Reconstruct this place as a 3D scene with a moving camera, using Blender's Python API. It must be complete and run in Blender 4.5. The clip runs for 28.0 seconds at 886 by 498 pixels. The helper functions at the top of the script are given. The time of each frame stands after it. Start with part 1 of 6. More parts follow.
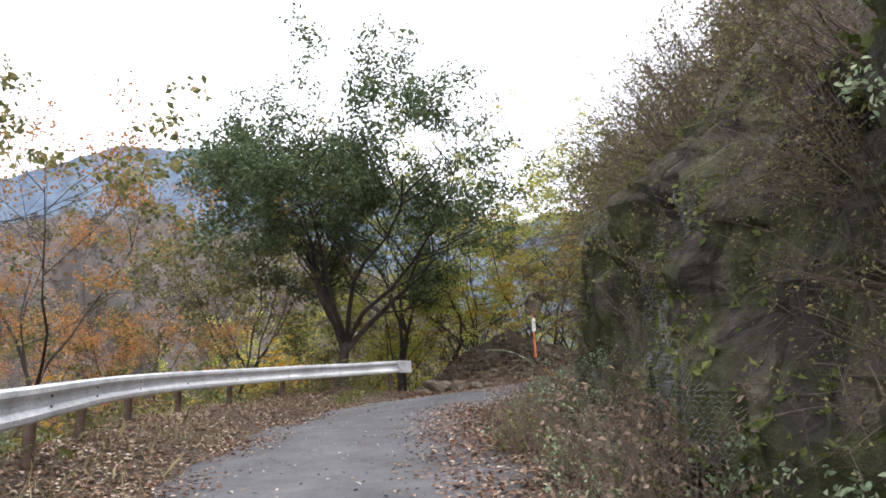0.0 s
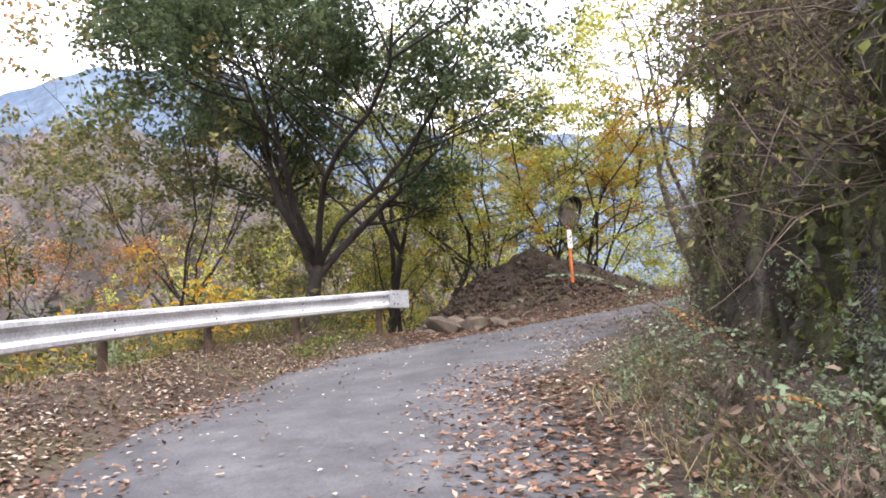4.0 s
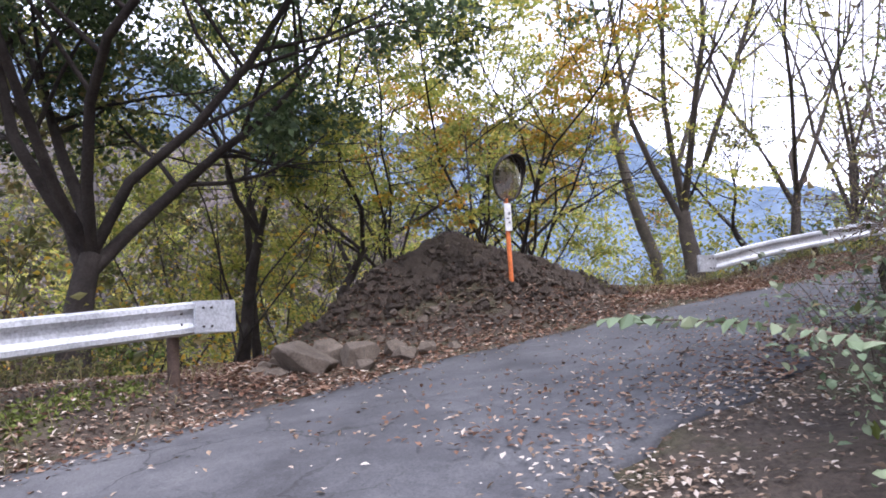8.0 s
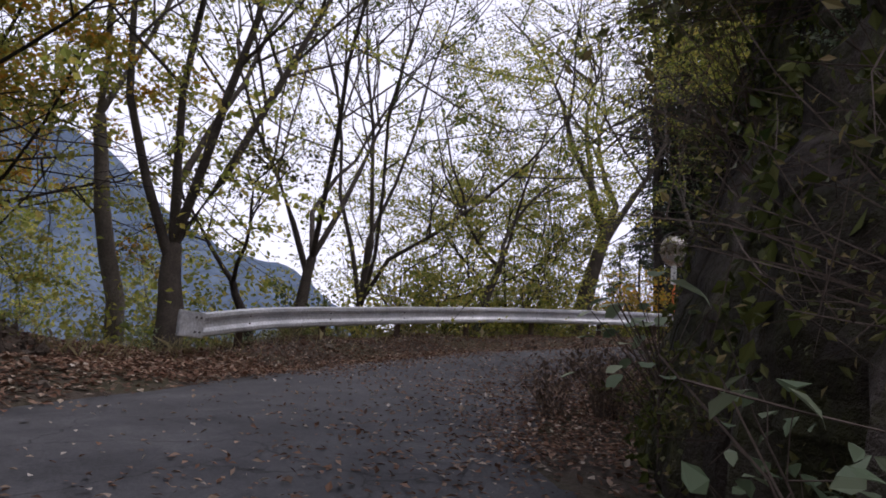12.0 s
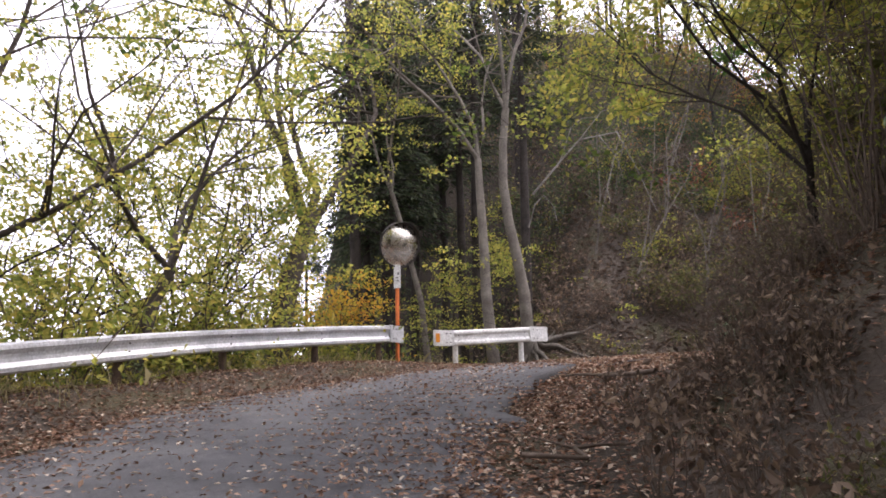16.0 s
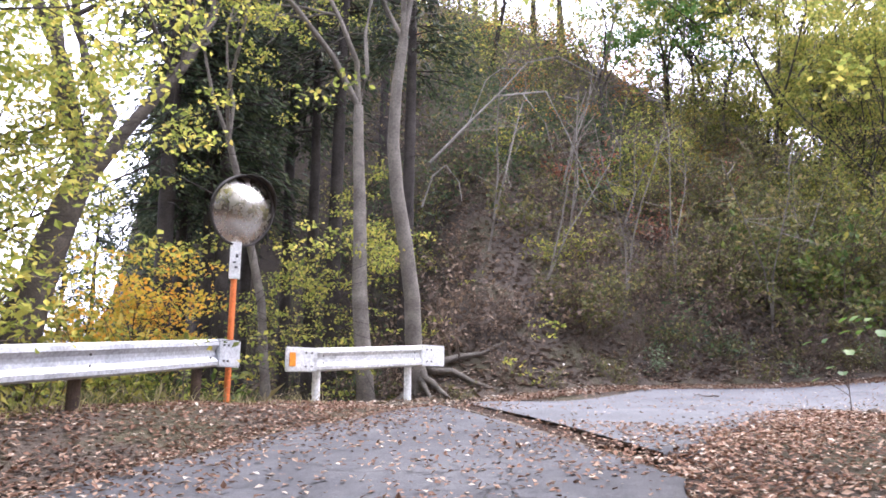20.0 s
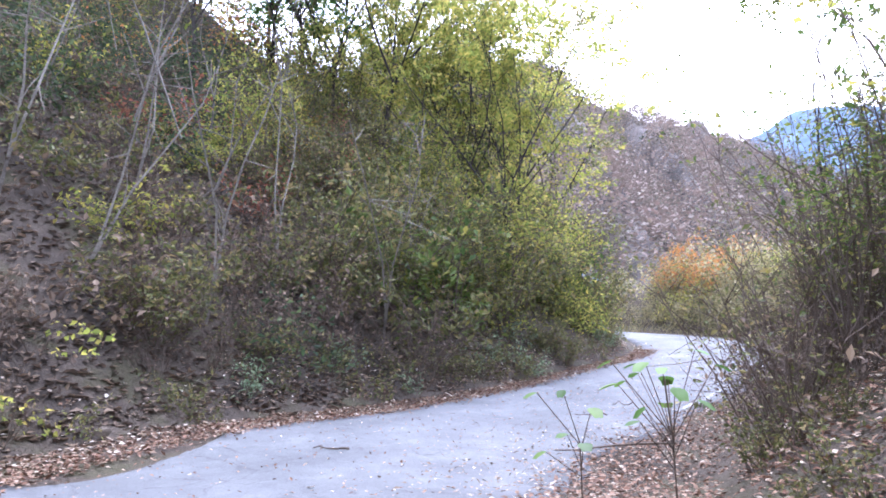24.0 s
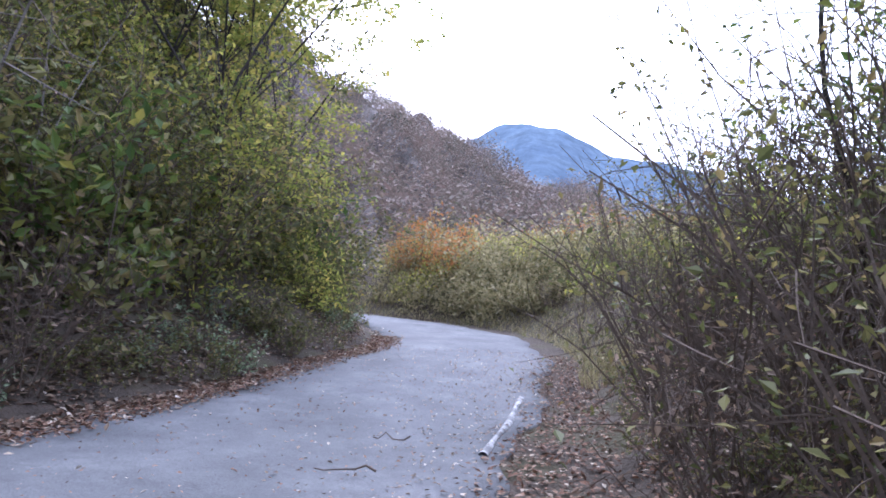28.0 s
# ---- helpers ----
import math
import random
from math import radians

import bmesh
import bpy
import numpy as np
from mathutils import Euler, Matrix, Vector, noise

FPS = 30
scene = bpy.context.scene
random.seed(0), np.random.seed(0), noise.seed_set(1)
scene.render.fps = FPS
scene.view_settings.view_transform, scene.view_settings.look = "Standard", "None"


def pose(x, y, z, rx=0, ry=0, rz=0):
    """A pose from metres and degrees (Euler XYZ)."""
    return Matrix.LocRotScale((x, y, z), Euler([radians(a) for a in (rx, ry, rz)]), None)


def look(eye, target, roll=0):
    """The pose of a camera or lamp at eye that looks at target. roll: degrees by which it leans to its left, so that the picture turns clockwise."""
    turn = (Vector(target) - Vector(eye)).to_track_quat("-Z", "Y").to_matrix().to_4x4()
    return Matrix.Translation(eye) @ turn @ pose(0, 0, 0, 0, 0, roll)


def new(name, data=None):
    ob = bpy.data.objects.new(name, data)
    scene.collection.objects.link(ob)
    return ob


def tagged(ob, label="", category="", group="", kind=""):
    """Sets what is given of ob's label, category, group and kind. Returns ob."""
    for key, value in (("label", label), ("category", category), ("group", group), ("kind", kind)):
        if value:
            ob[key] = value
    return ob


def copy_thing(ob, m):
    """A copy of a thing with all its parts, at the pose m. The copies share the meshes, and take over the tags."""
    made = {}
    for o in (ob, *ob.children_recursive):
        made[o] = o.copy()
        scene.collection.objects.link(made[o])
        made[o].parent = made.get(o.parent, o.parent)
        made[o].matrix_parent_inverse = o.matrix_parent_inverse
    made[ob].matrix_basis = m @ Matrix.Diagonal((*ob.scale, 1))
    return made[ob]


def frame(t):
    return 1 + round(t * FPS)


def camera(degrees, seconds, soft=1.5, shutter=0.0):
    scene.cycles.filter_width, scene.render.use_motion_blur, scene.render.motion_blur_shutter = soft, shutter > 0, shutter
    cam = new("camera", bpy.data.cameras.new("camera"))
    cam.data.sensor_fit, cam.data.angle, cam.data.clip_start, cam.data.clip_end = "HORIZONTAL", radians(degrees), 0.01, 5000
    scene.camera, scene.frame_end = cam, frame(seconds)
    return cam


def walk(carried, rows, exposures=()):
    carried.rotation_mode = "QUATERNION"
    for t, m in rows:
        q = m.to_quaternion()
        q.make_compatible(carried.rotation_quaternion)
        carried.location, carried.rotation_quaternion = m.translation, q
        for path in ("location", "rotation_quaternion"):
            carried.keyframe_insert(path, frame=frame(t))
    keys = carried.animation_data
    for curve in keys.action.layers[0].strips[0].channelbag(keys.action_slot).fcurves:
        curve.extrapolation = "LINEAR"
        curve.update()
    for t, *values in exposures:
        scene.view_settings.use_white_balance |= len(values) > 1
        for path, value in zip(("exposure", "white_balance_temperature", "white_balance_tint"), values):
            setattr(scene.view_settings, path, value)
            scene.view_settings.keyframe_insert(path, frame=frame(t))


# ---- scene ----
cam = camera(65.0, 28.0, 1.75)
PATH = [  # seconds, place, yaw, pitch, roll
    (0, 0.000, 0.000, 1.350, -0.00, 13.32, -3.19),
    (0.5, -0.037, 0.760, 1.419, 0.61, 12.50, -2.42),
    (1, -0.080, 1.538, 1.492, 0.39, 11.49, -2.92),
    (1.5, -0.149, 2.336, 1.570, 0.41, 11.12, -3.32),
    (2, -0.225, 3.141, 1.651, 0.43, 9.90, -1.52),
    (2.5, -0.334, 3.941, 1.736, 0.24, 8.47, -0.22),
    (3, -0.414, 4.738, 1.810, 0.37, 7.52, -0.28),
    (3.5, -0.450, 5.514, 1.889, 0.49, 6.84, -2.88),
    (5.5, -0.517, 8.831, 2.218, -2.55, 8.03, -4.33),
    (6, -0.437, 9.560, 2.284, -5.29, 7.96, -4.29),
    (6.5, -0.280, 10.335, 2.356, -6.30, 7.61, -4.19),
    (7, -0.138, 11.051, 2.430, -6.88, 6.61, -4.30),
    (7.5, 0.015, 11.787, 2.511, -7.49, 5.73, -3.88),
    (8, 0.129, 12.569, 2.602, -8.09, 5.37, -3.83),
    (8.5, 0.276, 13.308, 2.666, -9.13, 5.99, -3.63),
    (9, 0.453, 14.034, 2.729, -9.39, 7.62, -2.59),
    (9.5, 0.677, 14.711, 2.778, -18.90, 8.02, -3.81),
    (10, 0.972, 15.442, 2.803, -30.16, 8.43, -4.25),
    (10.5, 1.285, 15.914, 2.809, -38.41, 8.80, 1.99),
    (11, 1.602, 16.352, 2.840, -44.52, 9.05, 5.10),
    (11.5, 1.921, 16.737, 2.861, -45.69, 9.06, 5.28),
    (12, 2.331, 17.108, 2.893, -49.49, 10.05, 4.43),
    (12.5, 2.894, 17.318, 2.987, -51.71, 10.46, 4.40),
    (14.5, 4.731, 19.117, 3.267, -64.23, 11.55, -0.77),
    (15, 5.160, 19.676, 3.367, -72.64, 11.03, -1.29),
    (15.5, 5.660, 20.217, 3.471, -78.45, 10.99, -2.27),
    (16, 6.271, 20.757, 3.588, -79.29, 11.32, -1.20),
    (16.5, 6.914, 21.297, 3.716, -81.03, 11.80, -0.99),
    (17, 7.528, 21.779, 3.847, -83.40, 11.32, -0.05),
    (17.5, 8.230, 22.198, 3.980, -84.13, 11.13, -0.69),
    (18, 8.875, 22.330, 4.084, -82.81, 11.93, -1.04),
    (18.5, 9.470, 22.380, 4.154, -83.52, 12.45, -1.41),
    (19, 10.037, 22.422, 4.211, -84.30, 11.77, -0.23),
    (19.5, 10.711, 22.395, 4.276, -86.90, 10.88, 0.45),
    (20, 11.282, 22.437, 4.353, -94.40, 10.99, 0.22),
    (20.5, 11.630, 22.431, 4.427, -102.16, 10.47, 0.48),
    (21, 11.923, 22.285, 4.531, -108.30, 8.94, -0.02),
    (21.5, 12.361, 22.160, 4.607, -114.85, 8.79, 1.00),
    (23.5, 14.839, 21.561, 5.033, -127.38, 9.34, -3.93),
    (24, 15.480, 21.283, 5.084, -129.18, 9.14, -1.03),
    (24.5, 16.076, 20.936, 5.132, -132.51, 8.76, -0.11),
    (25, 16.644, 20.485, 5.137, -137.30, 8.74, 0.78),
    (25.5, 17.185, 20.049, 5.164, -141.61, 8.15, 1.77),
    (26, 17.724, 19.500, 5.191, -144.83, 6.86, 3.01),
    (26.5, 18.220, 18.968, 5.219, -148.02, 7.20, 3.22),
    (27, 18.655, 18.414, 5.213, -148.87, 7.40, 3.16),
    (27.5, 19.003, 17.849, 5.226, -150.86, 7.47, 1.26),
    (28, 19.328, 17.321, 5.264, -152.56, 7.48, 1.69),
]
EXPOSURES = [(0.0, 1.5, 6350, 14), (1.5, 1.9, 6450, 18), (3.0, 2.1, 6450, 18), (6.0, 2.05, 6000, 23), (8.0, 1.8, 5750, 23), (9.2, 1.35, 5950, 23), (10.2, 0.5, 6050, 24), (11.0, 0.15, 6000, 25), (12.5, 0.1, 6150, 25), (14.5, 0.55, 6350, 24), (15.2, 1.0, 6450, 24), (16.5, 1.88, 6450, 23), (18.0, 2.0, 6250, 23), (20.0, 2.45, 5900, 24), (22.0, 2.78, 5600, 24), (24.0, 2.6, 5250, 23), (26.0, 2.12, 5200, 23), (28.0, 1.75, 5150, 23)]

walk(cam, [(t, pose(x, y, z, 90 + pitch, 0, yaw) @ pose(0, 0, 0, 0, 0, roll)) for t, x, y, z, yaw, pitch, roll in PATH], EXPOSURES)

# ---- light: an overcast autumn sky ----
world = bpy.data.worlds.new("overcast_sky")
scene.world = world
world.use_nodes = True
wn, wl = world.node_tree.nodes, world.node_tree.links
sky = wn.new("ShaderNodeTexSky")
sky.sky_type, sky.sun_disc = "NISHITA", False
sky.sun_elevation, sky.sun_rotation = radians(38), radians(150)
sky.air_density, sky.dust_density, sky.ozone_density = 1.0, 4.0, 1.0
cloud = wn.new("ShaderNodeMix")
cloud.data_type = "RGBA"
cloud.inputs["Factor"].default_value = 0.8
cloud.inputs["B"].default_value = (9.5, 9.7, 10.2, 1)
wl.new(sky.outputs["Color"], cloud.inputs["A"])
wl.new(cloud.outputs["Result"], wn["Background"].inputs["Color"])
wn["Background"].inputs["Strength"].default_value = 0.12
sun_light = bpy.data.lights.new("sun", "SUN")
sun_light.energy, sun_light.angle, sun_light.color = 1.2, radians(14), (1.0, 0.95, 0.88)
sun = new("sun", sun_light)
sun.matrix_world = look((0, 0, 60), (-18, 26, 0))

# ---- materials ----
def make_material(name, rough=0.9, spec=0.3):
    m = bpy.data.materials.new(name)
    m.use_nodes = True
    n = m.node_tree.nodes
    p = n["Principled BSDF"]
    p.inputs["Roughness"].default_value = rough
    p.inputs["Specular IOR Level"].default_value = spec
    return m, n, m.node_tree.links, p


def ramp_node(n, stops):
    r = n.new("ShaderNodeValToRGB")
    e = r.color_ramp.elements
    while len(e) < len(stops):
        e.new(0.5)
    for k, (pos, col) in enumerate(stops):
        e[k].position, e[k].color = pos, (*col, 1)
    return r


def noise_node(n, l, scale, detail=5.0, rough=0.6):
    c = n.new("ShaderNodeTexCoord")
    t = n.new("ShaderNodeTexNoise")
    t.inputs["Scale"].default_value, t.inputs["Detail"].default_value, t.inputs["Roughness"].default_value = scale, detail, rough
    l.new(c.outputs["Object"], t.inputs["Vector"])
    return t


def bump_to(n, l, p, height, strength, dist=0.02):
    b = n.new("ShaderNodeBump")
    b.inputs["Strength"].default_value, b.inputs["Distance"].default_value = strength, dist
    l.new(height, b.inputs["Height"])
    l.new(b.outputs["Normal"], p.inputs["Normal"])
    return b


def mix_colour(n, l, fac, a, b, mode="MIX"):
    m = n.new("ShaderNodeMix")
    m.data_type, m.blend_type = "RGBA", mode
    for key, v in (("Factor", fac), ("A", a), ("B", b)):
        s = [i for i in m.inputs if i.name == key and i.enabled][0]
        if hasattr(v, "is_linked"):
            l.new(v, s)
        elif isinstance(v, (int, float)):
            s.default_value = v
        else:
            s.default_value = (*v, 1)
    return [o for o in m.outputs if o.enabled][0]


def surface_material(name, stops, scale, fine, rough=0.9, bump=0.4, dist=0.02, spec=0.25):
    """Two scales of variation: broad stains through a ramp, and a fine grain over them."""
    m, n, l, p = make_material(name, rough, spec)
    broad, grain = noise_node(n, l, scale, 6), noise_node(n, l, fine, 4, 0.7)
    r = ramp_node(n, stops)
    l.new(broad.outputs["Fac"], r.inputs["Fac"])
    g = ramp_node(n, [(0.25, (0.55, 0.55, 0.55)), (0.75, (1.35, 1.35, 1.35))])
    l.new(grain.outputs["Fac"], g.inputs["Fac"])
    l.new(mix_colour(n, l, 1.0, r.outputs["Color"], g.outputs["Color"], "MULTIPLY"), p.inputs["Base Color"])
    bump_to(n, l, p, grain.outputs["Fac"], bump, dist)
    return m


def leaf_material(name, stops, translucent=0.35, rough=0.55):
    """Leaves that each take a colour of their own from a range, and let some light through."""
    m, n, l, p = make_material(name, rough, 0.3)
    geo = n.new("ShaderNodeNewGeometry")
    r = ramp_node(n, stops)
    l.new(geo.outputs["Random Per Island"], r.inputs["Fac"])
    info = n.new("ShaderNodeObjectInfo")
    shade = ramp_node(n, [(0.0, (0.78, 0.78, 0.78)), (1.0, (1.2, 1.2, 1.2))])
    l.new(info.outputs["Random"], shade.inputs["Fac"])
    col = mix_colour(n, l, 1.0, r.outputs["Color"], shade.outputs["Color"], "MULTIPLY")
    l.new(col, p.inputs["Base Color"])
    t = n.new("ShaderNodeBsdfTranslucent")
    l.new(col, t.inputs["Color"])
    mix = n.new("ShaderNodeMixShader")
    mix.inputs["Fac"].default_value = translucent
    l.new(p.outputs["BSDF"], mix.inputs[1])
    l.new(t.outputs["BSDF"], mix.inputs[2])
    l.new(mix.outputs["Shader"], n["Material Output"].inputs["Surface"])
    return m


def road_material(name, stops, crack):
    """Worn pavement: broad patches, fine aggregate and thin cracks."""
    m, n, l, p = make_material(name, 0.86, 0.3)
    broad, grain = noise_node(n, l, 0.9, 9, 0.75), noise_node(n, l, 60, 5, 0.85)
    r = ramp_node(n, stops)
    l.new(broad.outputs["Fac"], r.inputs["Fac"])
    g = ramp_node(n, [(0.3, (0.5, 0.5, 0.5)), (0.7, (1.5, 1.5, 1.5))])
    l.new(grain.outputs["Fac"], g.inputs["Fac"])
    base = mix_colour(n, l, 1.0, r.outputs["Color"], g.outputs["Color"], "MULTIPLY")
    c = n.new("ShaderNodeTexCoord")
    warp = noise_node(n, l, 1.6, 4)
    add = n.new("ShaderNodeMixRGB")
    add.blend_type, add.inputs["Fac"].default_value = "ADD", 0.5
    l.new(c.outputs["Object"], add.inputs[1])
    l.new(warp.outputs["Color"], add.inputs[2])
    v = n.new("ShaderNodeTexVoronoi")
    v.feature = "DISTANCE_TO_EDGE"
    v.inputs["Scale"].default_value = 0.9
    l.new(add.outputs["Color"], v.inputs["Vector"])
    line = ramp_node(n, [(0.0, (1, 1, 1)), (0.012, (0, 0, 0))])
    l.new(v.outputs["Distance"], line.inputs["Fac"])
    where = noise_node(n, l, 0.35, 3)
    mask = ramp_node(n, [(0.47, (0, 0, 0)), (0.58, (crack, crack, crack))])
    l.new(where.outputs["Fac"], mask.inputs["Fac"])
    both = mix_colour(n, l, 1.0, line.outputs["Color"], mask.outputs["Color"], "MULTIPLY")
    l.new(mix_colour(n, l, both, base, (0.02, 0.019, 0.018)), p.inputs["Base Color"])
    bump_to(n, l, p, grain.outputs["Fac"], 0.5, 0.006)
    return m


ASPHALT = road_material("asphalt", [(0.36, (0.046, 0.046, 0.049)), (0.48, (0.066, 0.066, 0.07)), (0.56, (0.083, 0.083, 0.087)), (0.68, (0.112, 0.111, 0.113))], 0.85)
PALE_ROAD = road_material("pale_road", [(0.36, (0.076, 0.078, 0.082)), (0.48, (0.098, 0.1, 0.105)), (0.56, (0.115, 0.117, 0.122)), (0.68, (0.155, 0.156, 0.161))], 0.5)
SOIL = surface_material("leafy_soil", [(0.3, (0.042, 0.034, 0.027)), (0.5, (0.078, 0.061, 0.047)), (0.62, (0.07, 0.063, 0.036)), (0.75, (0.108, 0.084, 0.063))], 0.9, 22, 0.95, 0.9, 0.06)
MOUND_SOIL = surface_material("dark_soil", [(0.3, (0.04, 0.031, 0.024)), (0.6, (0.075, 0.058, 0.044)), (0.8, (0.12, 0.095, 0.075))], 1.6, 20, 0.95, 1.0, 0.06)
STONE = surface_material("broken_stone", [(0.3, (0.075, 0.06, 0.046)), (0.6, (0.15, 0.122, 0.094)), (0.8, (0.23, 0.195, 0.155))], 2.5, 40, 0.9, 0.6, 0.02)
BARK_DARK = surface_material("dark_bark", [(0.3, (0.022, 0.018, 0.016)), (0.6, (0.05, 0.042, 0.036)), (0.8, (0.085, 0.075, 0.062))], 3.0, 35, 0.95, 0.8, 0.03)
BARK_MID = surface_material("brown_bark", [(0.3, (0.045, 0.037, 0.03)), (0.6, (0.09, 0.076, 0.062)), (0.8, (0.14, 0.12, 0.1))], 3.0, 35, 0.95, 0.8, 0.03)
BARK_GREY = surface_material("grey_bark", [(0.3, (0.10, 0.088, 0.074)), (0.55, (0.175, 0.155, 0.13)), (0.8, (0.26, 0.235, 0.20))], 2.5, 30, 0.95, 0.8, 0.03)
TWIG = surface_material("dry_twig", [(0.3, (0.07, 0.052, 0.04)), (0.6, (0.13, 0.10, 0.078)), (0.8, (0.2, 0.165, 0.13))], 3.0, 30, 0.95, 0.5, 0.01)
ROCK, rn, rl, rp = make_material("mossy_rock", 0.92, 0.2)
_b, _f, _m = noise_node(rn, rl, 0.8, 7), noise_node(rn, rl, 14, 5, 0.7), noise_node(rn, rl, 1.3, 6, 0.7)
_r = ramp_node(rn, [(0.3, (0.025, 0.020, 0.016)), (0.5, (0.055, 0.045, 0.036)), (0.64, (0.09, 0.078, 0.064)), (0.8, (0.16, 0.15, 0.14))])
rl.new(_b.outputs["Fac"], _r.inputs["Fac"])
_mm = ramp_node(rn, [(0.44, (0, 0, 0)), (0.57, (0.8, 0.8, 0.8))])
rl.new(_m.outputs["Fac"], _mm.inputs["Fac"])
_g = ramp_node(rn, [(0.3, (0.035, 0.042, 0.013)), (0.7, (0.078, 0.083, 0.027))])
rl.new(_f.outputs["Fac"], _g.inputs["Fac"])
rl.new(mix_colour(rn, rl, _mm.outputs["Color"], _r.outputs["Color"], _g.outputs["Color"]), rp.inputs["Base Color"])
_c = rn.new("ShaderNodeTexCoord")
_map = rn.new("ShaderNodeMapping")
_map.inputs["Scale"].default_value = (2.2, 2.2, 0.45)
rl.new(_c.outputs["Object"], _map.inputs["Vector"])
_st = rn.new("ShaderNodeTexNoise")
_st.inputs["Scale"].default_value, _st.inputs["Detail"].default_value, _st.inputs["Roughness"].default_value = 1.0, 7, 0.65
rl.new(_map.outputs["Vector"], _st.inputs["Vector"])
_sr = ramp_node(rn, [(0.3, (0.35, 0.33, 0.31)), (0.52, (0.8, 0.78, 0.75)), (0.68, (1.9, 1.9, 2.0))])
rl.new(_st.outputs["Fac"], _sr.inputs["Fac"])
_base = [k.from_socket for k in rl if k.to_socket == rp.inputs["Base Color"]][0]
rl.new(mix_colour(rn, rl, 1.0, _base, _sr.outputs["Color"], "MULTIPLY"), rp.inputs["Base Color"])
_vor = rn.new("ShaderNodeTexVoronoi")
_vor.feature = "DISTANCE_TO_EDGE"
_vor.inputs["Scale"].default_value = 1.1
rl.new(_map.outputs["Vector"], _vor.inputs["Vector"])
_cr = ramp_node(rn, [(0.0, (0, 0, 0)), (0.10, (1, 1, 1))])
rl.new(_vor.outputs["Distance"], _cr.inputs["Fac"])
_h = mix_colour(rn, rl, 0.5, _f.outputs["Fac"], _cr.outputs["Color"])
bump_to(rn, rl, rp, _h, 1.0, 0.2)

GALV = surface_material("weathered_galvanised_steel", [(0.25, (0.30, 0.31, 0.33)), (0.5, (0.50, 0.52, 0.54)), (0.75, (0.66, 0.68, 0.70))], 1.8, 30, 0.5, 0.15, 0.004, 0.5)
GALV.node_tree.nodes["Principled BSDF"].inputs["Metallic"].default_value = 0.35
WHITE_STEEL = surface_material("chipped_white_paint", [(0.28, (0.22, 0.21, 0.19)), (0.4, (0.60, 0.60, 0.57)), (0.7, (0.76, 0.76, 0.73))], 3.0, 25, 0.6, 0.2, 0.004, 0.4)
RUST = surface_material("rusty_brown_steel", [(0.3, (0.05, 0.035, 0.028)), (0.6, (0.10, 0.068, 0.05)), (0.8, (0.16, 0.12, 0.10))], 5, 60, 0.85, 0.4, 0.004)
ORANGE = surface_material("faded_orange_paint", [(0.3, (0.55, 0.13, 0.03)), (0.6, (0.74, 0.2, 0.05)), (0.85, (0.80, 0.32, 0.13))], 4, 40, 0.55, 0.1, 0.003, 0.4)
WHITE_PLATE = surface_material("dirty_white_plate", [(0.3, (0.55, 0.55, 0.52)), (0.6, (0.74, 0.74, 0.72)), (0.8, (0.8, 0.8, 0.78))], 6, 50, 0.55, 0.1, 0.002)
DARK_IRON = surface_material("dark_iron", [(0.3, (0.035, 0.03, 0.028)), (0.7, (0.075, 0.065, 0.058))], 5, 60, 0.8, 0.3, 0.004)
REFLECTOR = surface_material("orange_reflector", [(0.3, (0.65, 0.22, 0.02)), (0.7, (0.8, 0.32, 0.03))], 20, 120, 0.3, 0.2, 0.002, 0.6)
INK = surface_material("dark_ink", [(0.3, (0.05, 0.05, 0.05)), (0.7, (0.12, 0.12, 0.12))], 20, 90, 0.7, 0.1, 0.001)
LINE_PAINT = surface_material("worn_white_line", [(0.42, (0.15, 0.15, 0.155)), (0.55, (0.30, 0.30, 0.30)), (0.75, (0.5, 0.5, 0.5))], 6, 60, 0.8, 0.3, 0.003)
MIRROR, _n, _l, _p = make_material("acrylic_mirror", 0.06, 0.5)
_p.inputs["Metallic"].default_value, _p.inputs["Base Color"].default_value = 1.0, (0.62, 0.58, 0.50, 1)
_t = noise_node(_n, _l, 9, 4)
_r = ramp_node(_n, [(0.3, (0.14, 0.14, 0.14)), (0.8, (0.42, 0.42, 0.42))])
_l.new(_t.outputs["Fac"], _r.inputs["Fac"])
_l.new(_r.outputs["Color"], _p.inputs["Roughness"])
WIRE = surface_material("zinc_wire", [(0.3, (0.11, 0.11, 0.11)), (0.7, (0.2, 0.2, 0.2))], 5, 40, 0.6, 0.1, 0.002)

EVERGREEN = leaf_material("evergreen_leaves", [(0.0, (0.034, 0.054, 0.026)), (0.5, (0.06, 0.09, 0.038)), (0.85, (0.092, 0.13, 0.052)), (1.0, (0.14, 0.165, 0.075))], 0.38, 0.6)
GREEN = leaf_material("green_leaves", [(0.0, (0.05, 0.085, 0.02)), (0.45, (0.10, 0.14, 0.03)), (0.8, (0.17, 0.19, 0.045)), (1.0, (0.28, 0.24, 0.05))], 0.5)
LIME = leaf_material("yellow_green_leaves", [(0.0, (0.16, 0.20, 0.045)), (0.4, (0.26, 0.29, 0.06)), (0.75, (0.40, 0.38, 0.085)), (1.0, (0.52, 0.42, 0.10))], 0.7)
YELLOW = leaf_material("yellow_leaves", [(0.0, (0.25, 0.23, 0.035)), (0.5, (0.47, 0.34, 0.04)), (1.0, (0.56, 0.26, 0.035))], 0.55)
